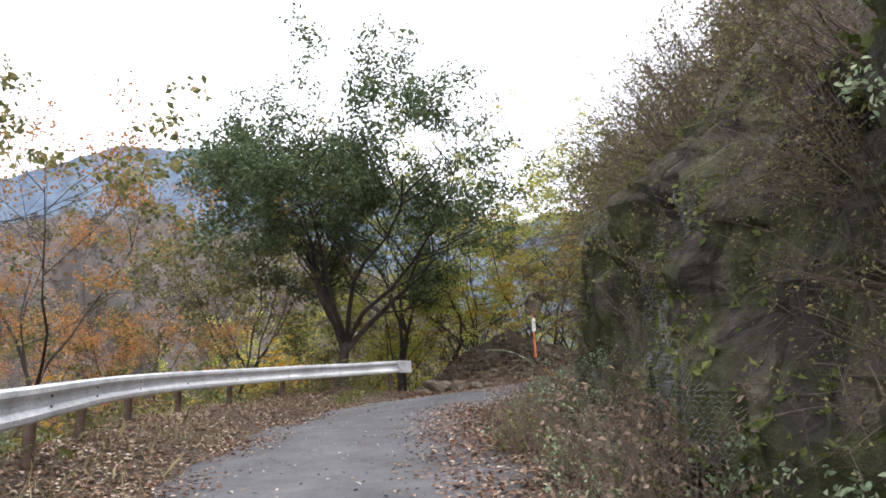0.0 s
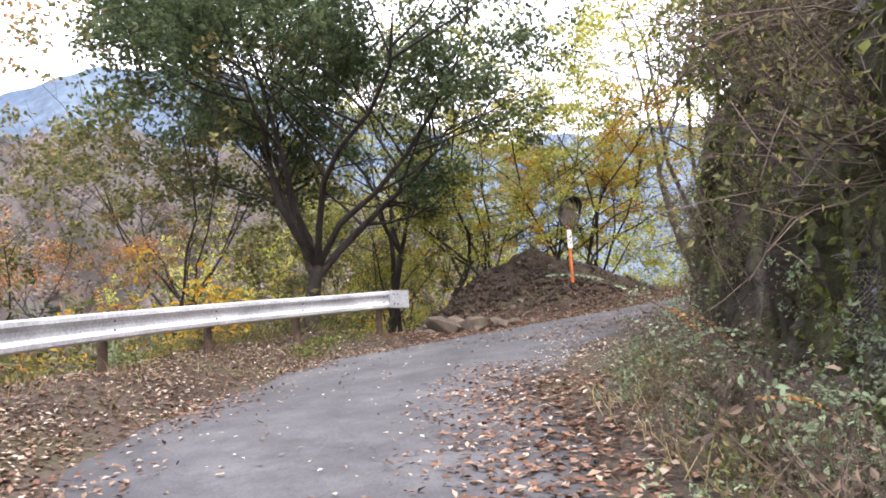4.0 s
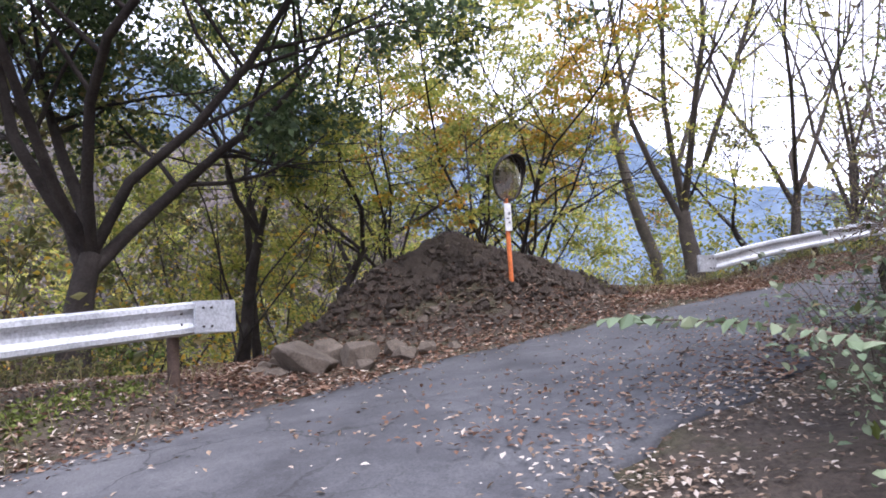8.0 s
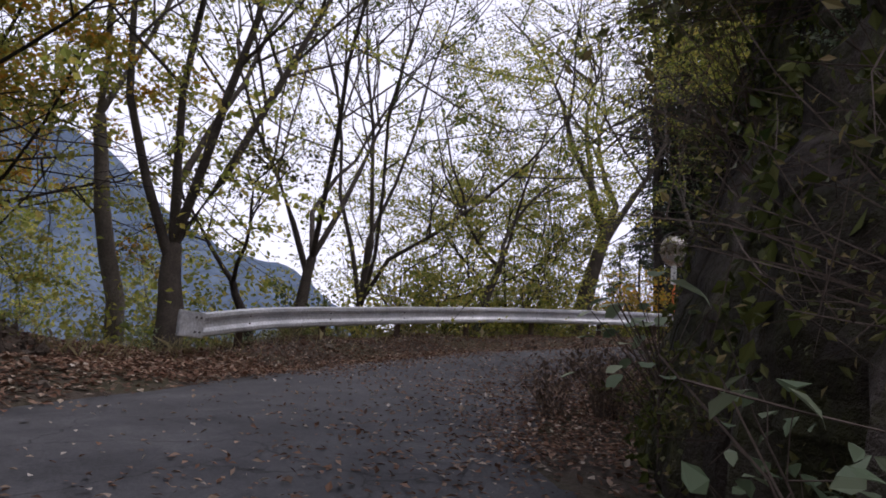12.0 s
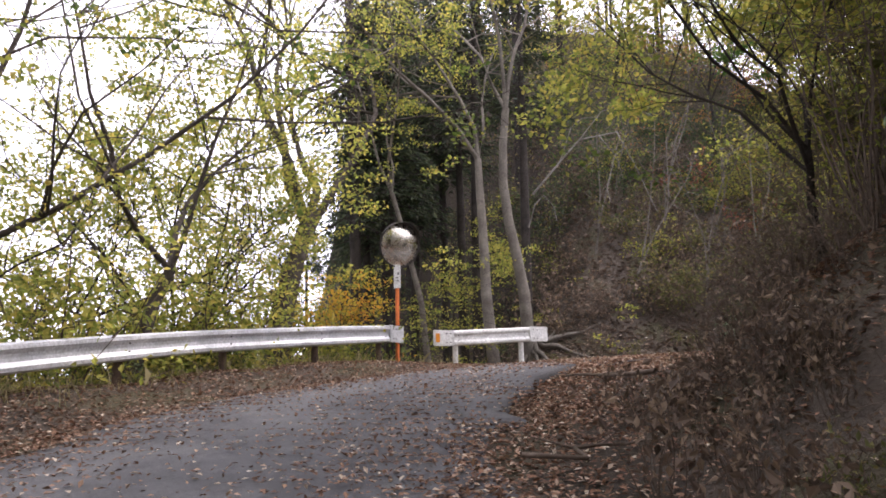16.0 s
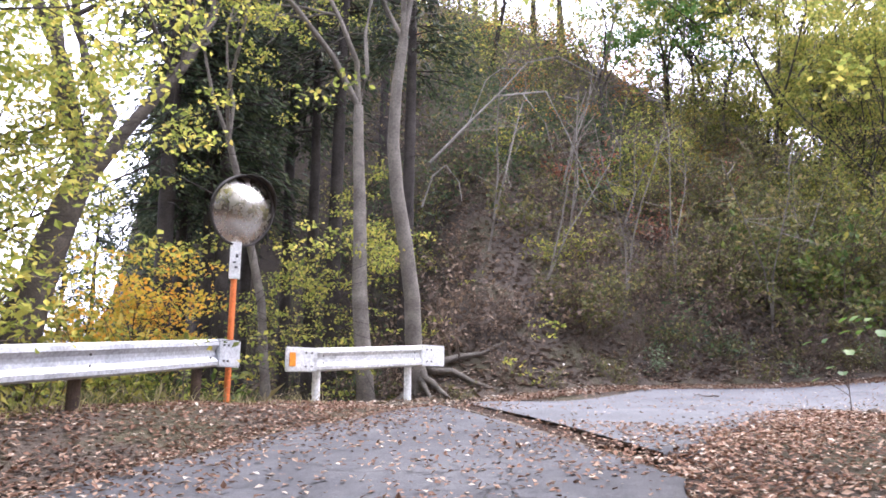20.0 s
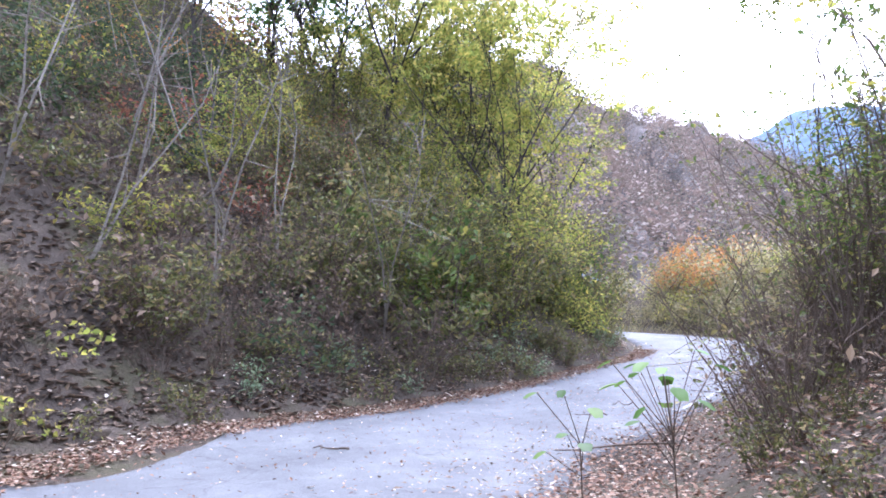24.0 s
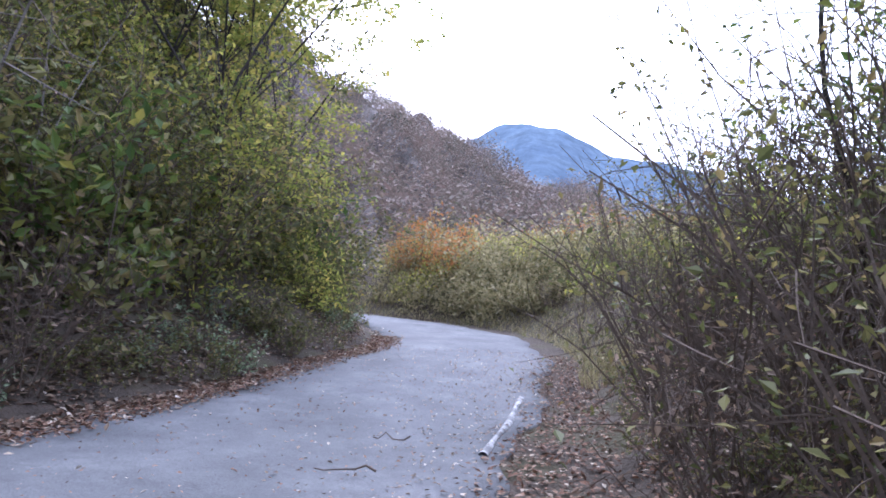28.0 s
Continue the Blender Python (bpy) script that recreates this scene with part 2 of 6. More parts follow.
ORANGE_LEAF = leaf_material("orange_leaves", [(0.0, (0.22, 0.13, 0.05)), (0.4, (0.40, 0.21, 0.06)), (0.7, (0.45, 0.17, 0.06)), (1.0, (0.27, 0.22, 0.07))], 0.45)
RED_LEAF = leaf_material("red_leaves", [(0.0, (0.17, 0.075, 0.05)), (0.6, (0.32, 0.12, 0.075)), (1.0, (0.36, 0.2, 0.11))], 0.4)
BROWN_LEAF = leaf_material("brown_dry_leaves", [(0.0, (0.065, 0.047, 0.036)), (0.5, (0.145, 0.104, 0.074)), (1.0, (0.26, 0.19, 0.13))], 0.25, 0.8)
OLIVE = leaf_material("olive_leaves", [(0.0, (0.06, 0.072, 0.024)), (0.4, (0.115, 0.122, 0.04)), (0.75, (0.19, 0.175, 0.06)), (1.0, (0.27, 0.20, 0.085))], 0.4)
PALE_GREEN = leaf_material("pale_green_leaves", [(0.0, (0.12, 0.17, 0.09)), (0.5, (0.19, 0.25, 0.14)), (1.0, (0.29, 0.33, 0.2))], 0.3)
FRESH = leaf_material("bright_green_leaves", [(0.0, (0.055, 0.12, 0.02)), (0.6, (0.09, 0.18, 0.032)), (1.0, (0.16, 0.25, 0.055))], 0.4)
CEDAR = leaf_material("cedar_needles", [(0.0, (0.022, 0.036, 0.02)), (0.6, (0.048, 0.066, 0.032)), (1.0, (0.085, 0.10, 0.045))], 0.25)
LITTER = leaf_material("fallen_leaves", [(0.0, (0.075, 0.042, 0.028)), (0.35, (0.16, 0.085, 0.052)), (0.6, (0.24, 0.135, 0.085)), (0.85, (0.33, 0.23, 0.16)), (1.0, (0.5, 0.43, 0.34))], 0.15, 0.75)
PALE_LITTER = leaf_material("pale_fallen_leaves", [(0.0, (0.12, 0.08, 0.055)), (0.5, (0.30, 0.22, 0.15)), (1.0, (0.55, 0.5, 0.43))], 0.15, 0.75)
GRASS = leaf_material("dry_grass", [(0.0, (0.12, 0.11, 0.045)), (0.5, (0.28, 0.25, 0.12)), (1.0, (0.42, 0.36, 0.2))], 0.45)
MOSS = leaf_material("moss_tufts", [(0.0, (0.045, 0.06, 0.012)), (0.6, (0.09, 0.105, 0.022)), (1.0, (0.14, 0.15, 0.04))], 0.2, 0.9)
FRESH_MOSS = leaf_material("bright_moss", [(0.0, (0.06, 0.08, 0.018)), (1.0, (0.13, 0.155, 0.035))], 0.2, 0.9)
FAR_WOODS = leaf_material("autumn_woods", [(0.0, (0.10, 0.10, 0.075)), (0.3, (0.15, 0.13, 0.105)), (0.6, (0.19, 0.15, 0.125)), (0.85, (0.24, 0.175, 0.145)), (1.0, (0.2, 0.185, 0.10))], 0.2, 0.9)
_n, _l = FAR_WOODS.node_tree.nodes, FAR_WOODS.node_tree.links
_ramp = [q for q in _n if q.type == "VALTORGB" and len(q.color_ramp.elements) == 5][0]
_t = noise_node(_n, _l, 0.16, 3, 0.55)
_s = ramp_node(_n, [(0.32, (0, 0, 0)), (0.68, (1, 1, 1))])
_l.new(_t.outputs["Fac"], _s.inputs["Fac"])
_geo = [q for q in _n if q.type == "NEW_GEOMETRY"][0]
_l.new(mix_colour(_n, _l, 0.3, _s.outputs["Color"], _geo.outputs["Random Per Island"]), _ramp.inputs["Fac"])


# ---- mesh helpers ----
def mesh_object(name, verts, faces, material, parent=None, label="", smooth=False):
    me = bpy.data.meshes.new(name)
    me.from_pydata(verts.tolist() if hasattr(verts, "tolist") else verts, [], faces.tolist() if hasattr(faces, "tolist") else faces)
    me.materials.append(material)
    if smooth:
        me.polygons.foreach_set("use_smooth", [True] * len(me.polygons))
    ob = new(name, me)
    ob.parent = parent
    return tagged(ob, label)


def part(name, bm, material, parent, label=""):
    me = bpy.data.meshes.new(name)
    bm.to_mesh(me)
    bm.free()
    me.materials.append(material)
    ob = new(name, me)
    ob.parent = parent
    return tagged(ob, label)


def thing(name, place, label, category, group="", turn=0.0):
    ob = new(name)
    ob.matrix_world = pose(*place, 0, 0, turn)
    ob.empty_display_size = 0.2
    return tagged(ob, label, category, group)


def box_bm(size, at=(0, 0, 0), bevel=0.0, m=None):
    bm = bmesh.new()
    bmesh.ops.create_cube(bm, size=1, matrix=(m or Matrix.Translation(at)) @ Matrix.Diagonal((*size, 1)))
    if bevel:
        bmesh.ops.bevel(bm, geom=bm.edges[:], offset=bevel, segments=2, affect="EDGES")
    return bm


def tube_arrays(points, radii, sides):
    """A tapered tube along points."""
    pts, rad = np.asarray(points, float), np.asarray(radii, float)
    tan = np.gradient(pts, axis=0)
    tan /= np.linalg.norm(tan, axis=1, keepdims=True) + 1e-9
    ref = np.where(np.abs(tan[:, 2:3]) > 0.9, [[1.0, 0, 0]], [[0, 0, 1.0]])
    u = np.cross(tan, ref)
    u /= np.linalg.norm(u, axis=1, keepdims=True) + 1e-9
    v = np.cross(tan, u)
    a = np.arange(sides) * 2 * np.pi / sides
    ring = (np.cos(a)[None, :, None] * u[:, None] + np.sin(a)[None, :, None] * v[:, None]) * rad[:, None, None] + pts[:, None]
    n = len(pts)
    i, j = np.meshgrid(np.arange(n - 1), np.arange(sides), indexing="ij")
    k = (j + 1) % sides
    f = np.stack([i * sides + j, i * sides + k, (i + 1) * sides + k, (i + 1) * sides + j], -1).reshape(-1, 4)
    return ring.reshape(-1, 3), f


def join_arrays(pieces):
    vs, fs, at = [], [], 0
    for v, f in pieces:
        vs.append(v)
        fs.append(f + at)
        at += len(v)
    return np.concatenate(vs), np.concatenate(fs)


def leaf_arrays(centres, size, rng, flat=0.0, droop=0.0, narrow=0.5, ways=None, shaped=False):
    """Folded four-cornered leaves round the given places. flat: 1 lies level, 0 any way round."""
    n = len(centres)
    axis = rng.normal(size=(n, 3)) if ways is None else np.asarray(ways) + rng.normal(size=(n, 3)) * 0.35
    axis[:, 2] = axis[:, 2] * (1 - flat) - droop
    axis /= np.linalg.norm(axis, axis=1, keepdims=True) + 1e-9
    up = rng.normal(size=(n, 3)) * (1 - flat * 0.85) + np.array([0, 0, 1.0]) * (0.35 + 2 * flat)
    side = np.cross(axis, up)
    side /= np.linalg.norm(side, axis=1, keepdims=True) + 1e-9
    nor = np.cross(side, axis)
    s = (size * rng.uniform(0.65, 1.35, n))[:, None]
    fold = s * 0.12
    a, b = centres - axis * s * 0.5, centres + axis * s * 0.5
    if shaped:
        lo, hi, h = centres - axis * s * 0.22, centres + axis * s * 0.16, side * s * narrow * 0.5
        v = np.stack([a, lo + h * 0.85 + nor * fold, hi + h * 0.8 + nor * fold * 0.8, b - nor * fold * 0.6, hi - h * 0.8 + nor * fold * 0.8, lo - h * 0.85 + nor * fold], 1).reshape(-1, 3)
        return v, np.arange(6 * n).reshape(-1, 6)
    c, d = centres + side * s * narrow * 0.5 + nor * fold, centres - side * s * narrow * 0.5 + nor * fold
    v = np.stack([a, c, b, d], 1).reshape(-1, 3)
    return v, np.arange(4 * n).reshape(-1, 4)

# ---- the plan: the road's axis, with half widths of asphalt, verge and bank foot to its left and right ----
AXIS = np.array([
    (-1.35, -9, -0.8, 1.6, 1.6, 2.0, 3.1), (-1.35, 0, 0, 1.6, 1.6, 2.2, 3.1), (-1.35, 4, 0.4, 1.6, 1.6, 2.6, 3.2),
    (-1.4, 7.2, 0.7, 1.6, 1.7, 3.2, 3.3), (-1.5, 10.5, 1.02, 1.7, 1.6, 3.8, 3.6), (-1.5, 14, 1.33, 1.7, 1.7, 3.9, 4.3),
    (-0.7, 17, 1.65, 1.7, 2.0, 3.4, 4.2), (0.7, 18.7, 1.85, 1.6, 2.2, 4.6, 3.8), (2.2, 19.9, 2.02, 1.5, 2.3, 7.6, 3.4),
    (4.3, 21.3, 2.25, 1.5, 2.3, 6.4, 3.3), (7.2, 22.8, 2.55, 1.6, 2.2, 3.6, 3.3), (10.3, 23.6, 2.92, 1.6, 2.2, 3.6, 3.6),
    (13.3, 23.8, 3.32, 1.7, 2.2, 3.4, 3.8), (15.6, 23.0, 3.65, 1.7, 2.2, 3.9, 4.0), (17.4, 21.8, 3.87, 2.0, 2.0, 4.3, 3.6),
    (19.3, 20.0, 4.0, 2.9, 1.9, 4.4, 3.3), (21.7, 17.0, 4.06, 2.6, 1.9, 3.2, 3.3), (23.2, 13.6, 4.15, 2.1, 2.0, 2.6, 3.2),
    (24.1, 10, 4.4, 2.0, 2.0, 2.4, 3.0)])
AXIS = np.vstack([AXIS, [(24.9, 7, 4.7, 1.9, 1.9, 2.3, 2.8), (26, 3.5, 5.05, 1.8, 1.8, 2.2, 2.6), (28.5, 0, 5.5, 1.8, 1.8, 2.2, 2.6),
                         (33, -2.5, 6, 1.8, 1.8, 2.2, 2.6), (40, -3.5, 6.6, 1.8, 1.8, 2.2, 2.6)]])


def spline(rows, step):
    """Catmull-Rom through rows, in even steps of the first two columns' length."""
    rows = np.asarray(rows, float)
    ext = np.vstack([2 * rows[0] - rows[1], rows, 2 * rows[-1] - rows[-2]])
    t = np.linspace(0, 1, 40, endpoint=False)[:, None]
    out, idx = [], []
    for k in range(len(rows) - 1):
        p0, p1, p2, p3 = ext[k:k + 4]
        out.append(0.5 * (2 * p1 + (p2 - p0) * t + (2 * p0 - 5 * p1 + 4 * p2 - p3) * t**2 + (3 * p1 - p0 - 3 * p2 + p3) * t**3))
        idx.append(k + t[:, 0])
    out, idx = np.vstack([*out, rows[-1:]]), np.append(np.concatenate(idx), len(rows) - 1)
    s = np.append(0, np.cumsum(np.linalg.norm(np.diff(out[:, :2], axis=0), axis=1)))
    even = np.arange(0, s[-1], step)
    return np.stack([np.interp(even, s, c) for c in out.T], 1), np.interp(even, s, idx)


ROAD, ROAD_AT = spline(AXIS, 0.25)
TAN = np.gradient(ROAD[:, :2], axis=0)
TAN /= np.linalg.norm(TAN, axis=1, keepdims=True)
LEFT = np.stack([-TAN[:, 1], TAN[:, 0]], 1)


def smooth01(x):
    x = np.clip(x, 0, 1)
    return x * x * (3 - 2 * x)


def wave(x, y, a, b):
    """A cheap uneven field between -1 and 1."""
    return 0.5 * np.sin(a * x + 1.7 * np.sin(b * y + 0.6)) + 0.5 * np.sin(a * 0.83 * y + 1.9 * np.sin(b * 1.21 * x + 2.1))


def banking(at):
    """How far the road tips towards its inner side, metres a metre."""
    return 0.07 * smooth01((at - 15.2) / 1.0) * (1 - smooth01((at - 19) / 2.0))


def ground_height(x, y):
    x, y = np.atleast_1d(np.asarray(x, float)), np.atleast_1d(np.asarray(y, float))
    out = np.empty(len(x))
    for c in range(0, len(x), 4000):
        px, py = x[c:c + 4000], y[c:c + 4000]
        dx, dy = px[:, None] - ROAD[None, :, 0], py[:, None] - ROAD[None, :, 1]
        d2 = dx * dx + dy * dy
        near = d2.argmin(1)
        w = 1 / (d2 + 0.05) ** 3
        w /= w.sum(1, keepdims=True)
        zr, vl, vr, at = (w @ col for col in (ROAD[:, 2], ROAD[:, 5], ROAD[:, 6], ROAD_AT))
        r = np.arange(len(px))
        side = dx[r, near] * LEFT[near, 0] + dy[r, near] * LEFT[near, 1]
        d = np.sqrt(d2[r, near])
        rough = 0.05 * wave(px, py, 2.1, 1.3) + 0.25 * wave(px, py, 0.5, 0.37) * smooth01((d - 5) / 6)
        # outer side: a valley, then from the second mirror on a hillside
        o = np.maximum(d - vl, 0)
        spur = smooth01((24.0 - py + 0.04 * (px - 22)) / 4.5) * smooth01((px - 20.5) / 4.0)
        hill_part = np.maximum(smooth01((at - 15.0) / 1.8), spur)
        valley = -13 * (1 - np.exp(-o * 0.6 / 13))
        hill = np.where(o < 20, 0.95 * o, 19 + 0.55 * (np.minimum(o, 90) - 20))
        hill = np.minimum(hill, 7 + 60 * np.maximum(smooth01((at - 15.6) / 2.0), spur))
        # inner side: a rock spur, then a lower bank
        i = np.maximum(d - vr, 0)
        rock = 1 - smooth01((at - 9.6) / 1.4)
        crag = 3.2 * smooth01((i - 1.0 * smooth01((at - 3.0) / 1.5)) / 1.7) + 0.75 * np.minimum(i, 9)
        bank = 0.75 * np.minimum(i, 2.6) + 0.22 * np.clip(i - 2.6, 0, 10)
        z = zr + np.where(side > 0, (1 - hill_part) * valley + hill_part * hill, rock * crag + (1 - rock) * bank)
        z += 0.03 * smooth01((d - 1.9) / 0.8) + rough * smooth01((d - 2.2) / 1.5)
        raised = 0.36 * (1 - smooth01((at - 6.3) / 1.5)) + 0.28 * smooth01((at - 9.8) / 1.5) * (1 - smooth01((at - 13.6) / 1.5))
        z += np.where(side > 0, raised * smooth01((d - 1.7) / 1.6), 0)
        z += 1.75 * np.exp(-np.abs((px - 1.7) / 2.4) ** 2.8 - ((py - 27.0) / 1.75) ** 2) * (1 + 0.10 * wave(px, py, 3.1, 2.2))
        z += 0.6 * np.exp(-((px - 4.6) / 1.9) ** 2 - ((py - 27.2) / 1.1) ** 2) + 0.42 * np.exp(-((px - 2.6) / 2.8) ** 2 - ((py - 24.9) / 1.1) ** 2)
        z += banking(at) * np.clip(side, -3, 3)
        far = smooth01((np.hypot(px - 10, py - 12) - 60) / 80)
        out[c:c + 4000] = z * (1 - far) + far * -14
    return out


def gh(x, y):
    return float(ground_height(x, y)[0])


# ---- ground: one sheet to the horizon, fine near the road ----
near_x, near_y = np.arange(-12, 36, 0.32), np.arange(-9, 38, 0.32)
def stretched(inner):
    grow = np.cumsum(0.4 * 1.14 ** np.arange(58))
    return np.concatenate([inner[0] - grow[::-1], inner, inner[-1] + grow])
gx, gy = stretched(near_x), stretched(near_y)
XX, YY = np.meshgrid(gx, gy, indexing="ij")
ZZ = ground_height(XX.ravel(), YY.ravel())
a, b = np.meshgrid(np.arange(len(gx) - 1), np.arange(len(gy) - 1), indexing="ij")
q = (a * len(gy) + b)[..., None] + np.array([0, len(gy), len(gy) + 1, 1])
ground = mesh_object("ground", np.stack([XX.ravel(), YY.ravel(), ZZ], 1), q.reshape(-1, 4), SOIL, None, "brown earth bank covered with dead leaves", True)
tagged(ground, "", "ground", "", "structure")


def ribbon(name, lo, hi, left, right, lift, material, label, category, thick=0.1, skew=None):
    """A strip along the road's axis, between two offsets, crowned a little and with a worn edge."""
    k = np.arange(lo, hi)
    cols = np.linspace(1, 0, 9)
    off = left(k)[:, None] * cols + right(k)[:, None] * (1 - cols)
    xy = ROAD[k, None, :2] + LEFT[k, None] * off[..., None]
    z = ROAD[k, 2][:, None] + banking(ROAD_AT[k])[:, None] * off + lift + 0.03 * (1 - (2 * cols - 1) ** 2)[None]
    if skew:
        row, slope, reach = skew
        shift = off * slope * np.clip(1 - np.abs(k - row) / reach, 0, 1)[:, None]
        xy = xy + TAN[k][:, None] * shift[..., None]
        z = z + shift * np.gradient(ROAD[k, 2])[:, None] / 0.25
    v = np.concatenate([xy, z[..., None]], 2)
    low = v[:, [0, -1]].copy()
    low[..., 2] -= thick
    v = np.concatenate([low[:, :1], v, low[:, 1:]], 1)
    m = v.shape[1]
    i, j = np.meshgrid(np.arange(len(k) - 1), np.arange(m - 1), indexing="ij")
    f = np.stack([i * m + j, (i + 1) * m + j, (i + 1) * m + j + 1, i * m + j + 1], -1).reshape(-1, 4)
    ob = mesh_object(name, v.reshape(-1, 3), f, material, None, label, True)
    return tagged(ob, "", category, "", "structure")


def row_at(i):
    return int(np.abs(ROAD_AT - i).argmin())

DRAIN = int(np.hypot(ROAD[:, 0] - 18.1, ROAD[:, 1] - 21.1).argmin())
JOINT = (DRAIN, 0.85, 30)   # the two pavements meet along a slanting drain
edge = lambda k, s: 0.10 * np.sin(k * 0.37 + s) + 0.06 * np.sin(k * 1.13 + 2 * s)
ribbon("road", 0, DRAIN, lambda k: ROAD[k, 3] + edge(k, 1), lambda k: -ROAD[k, 4] - 0.35 - edge(k, 2), 0.03, ASPHALT, "worn grey asphalt lane scattered with leaves", "road", 0.1, JOINT)
ribbon("road_upper", DRAIN + 1, len(ROAD), lambda k: ROAD[k, 3] + edge(k, 3), lambda k: -ROAD[k, 4] - edge(k, 4), 0.032, PALE_ROAD, "pale worn concrete lane climbing along the hillside", "road", 0.1, JOINT)

# ---- guardrails ----
PROFILE = [(0.0, 0.175), (0.045, 0.15), (0.05, 0.10), (0.005, 0.045), (0.0, 0.0), (0.005, -0.045), (0.05, -0.10), (0.045, -0.15), (0.0, -0.175)]


def guardrail(name, line, label, steel, post_steel, spacing, caps, post_half=0.05):
    """A W-beam along a line of beam-centre places, on posts, with flat end plates. Offsets go to the line's left (towards the road)."""
    pts, _ = spline(line, 0.2)
    tan = np.gradient(pts[:, :2], axis=0)
    tan /= np.linalg.norm(tan, axis=1, keepdims=True)
    lf = np.stack([-tan[:, 1], tan[:, 0]], 1)
    root = thing(name, tuple(pts[len(pts) // 2]), label, "guardrail")
    org = np.array(root.matrix_world.translation)
    def section(p, l, out):
        return np.array([[p[0] + l[0] * o * out, p[1] + l[1] * o * out, p[2] + h] for o, h in PROFILE])
    rows = [section(p, l, 1.0) for p, l in zip(pts, lf)]
    m = len(PROFILE)
    back = [r - np.append(l, 0) * 0.012 for r, l in zip(rows, lf)]
    v = np.concatenate([np.concatenate([r, b[::-1]]) for r, b in zip(rows, back)])
    w = 2 * m
    i, j = np.meshgrid(np.arange(len(pts) - 1), np.arange(w), indexing="ij")
    f = np.stack([i * w + j, i * w + (j + 1) % w, (i + 1) * w + (j + 1) % w, (i + 1) * w + j], -1).reshape(-1, 4)
    mesh_object("beam", v - org, f, steel, root, "", False)
    for end in caps:
        p, l, t = (pts[0], lf[0], -tan[0]) if end == 0 else (pts[-1], lf[-1], tan[-1])
        mid = p + np.array([*(t * 0.19 - l * -0.035), 0])
        mat = Matrix(((t[0], l[0], 0, mid[0] - org[0]), (t[1], l[1], 0, mid[1] - org[1]), (0, 0, 1, mid[2] - org[2]), (0, 0, 0, 1)))
        cap = part("end_plate", box_bm((0.52, 0.05, 0.355), bevel=0.012, m=mat), steel, root)
        for dx in (-0.16, -0.06):
            for dz in (-0.10, 0.10):
                bm = bmesh.new()
                bmesh.ops.create_cone(bm, cap_ends=True, segments=8, radius1=0.014, radius2=0.011, depth=0.02,
                                      matrix=mat @ Matrix.Translation((dx, 0.032, dz)) @ Matrix.Rotation(radians(90), 4, "X"))
                part("bolt", bm, DARK_IRON, cap)
    s = np.append(0, np.cumsum(np.linalg.norm(np.diff(pts[:, :2], axis=0), axis=1)))
    for d in np.arange(0.28, s[-1], spacing):
        k = int(np.abs(s - d).argmin())
        x, y = pts[k, :2] - lf[k] * 0.16
        g = gh(x, y) - 0.25
        top = pts[k, 2] + 0.10
        bm = bmesh.new()
        bmesh.ops.create_cone(bm, cap_ends=True, segments=14, radius1=post_half * 1.25, radius2=post_half * 1.25, depth=top - g,
                              matrix=Matrix.Translation((x - org[0], y - org[1], (top + g) / 2 - org[2])))
        post = part("post", bm, post_steel, root)
        xb, yb = pts[k, :2] - lf[k] * 0.062
        part("bracket", box_bm((0.09, 0.09, 0.2), (xb - org[0], yb - org[1], pts[k, 2] - org[2]), 0.01), DARK_IRON, root)
        for dz in (-0.055, 0.055):
            bm = bmesh.new()
            xa, ya = pts[k, :2] + lf[k] * 0.05 * 0.5
            bmesh.ops.create_icosphere(bm, subdivisions=1, radius=0.014, matrix=Matrix.Translation((xa - org[0], ya - org[1], pts[k, 2] + dz - org[2])))
            part("bolt", bm, DARK_IRON, root)
    return root, pts


def beam_line(xy, top=0.575):
    return [(x, y, gh(*(np.array([x, y]))) + top) for x, y in xy]


RAIL_A = [(-2.75, 1.5, 1.18), (-3.3, 3.6, 1.37), (-3.75, 5.85, 1.57), (-4.2, 7.6, 1.73), (-4.75, 9.9, 1.94), (-4.95, 12.5, 2.16), (-4.5, 15.4, 2.38), (-3.55, 17.7, 2.55), (-2.5, 19.3, 2.66), (-1.47, 20.35, 2.745)]
RAIL_B = [(7.6, 26.0, 3.28), (9.3, 26.6, 3.56), (11.7, 26.9, 3.86), (13.9, 26.75, 4.12), (15.8, 26.45, 4.33), (17.3, 25.95, 4.47), (18.8, 25.2, 4.60), (20.5, 24.62, 4.735)]
RAIL_C = [(21.95, 23.6, 4.70), (22.6, 22.75, 4.76), (23.3, 21.85, 4.83)]
guardrail("guardrail", RAIL_A[::-1], "weathered galvanised W-beam guardrail on brown posts", GALV, RUST, 2.0, (0,))
guardrail("guardrail", RAIL_B[::-1], "weathered galvanised W-beam guardrail along the outer bend", GALV, RUST, 2.0, (0, 1))
guardrail("guardrail", RAIL_C[::-1], "short chipped white guardrail with orange reflector", WHITE_STEEL, WHITE_STEEL, 1.8, (0, 1))


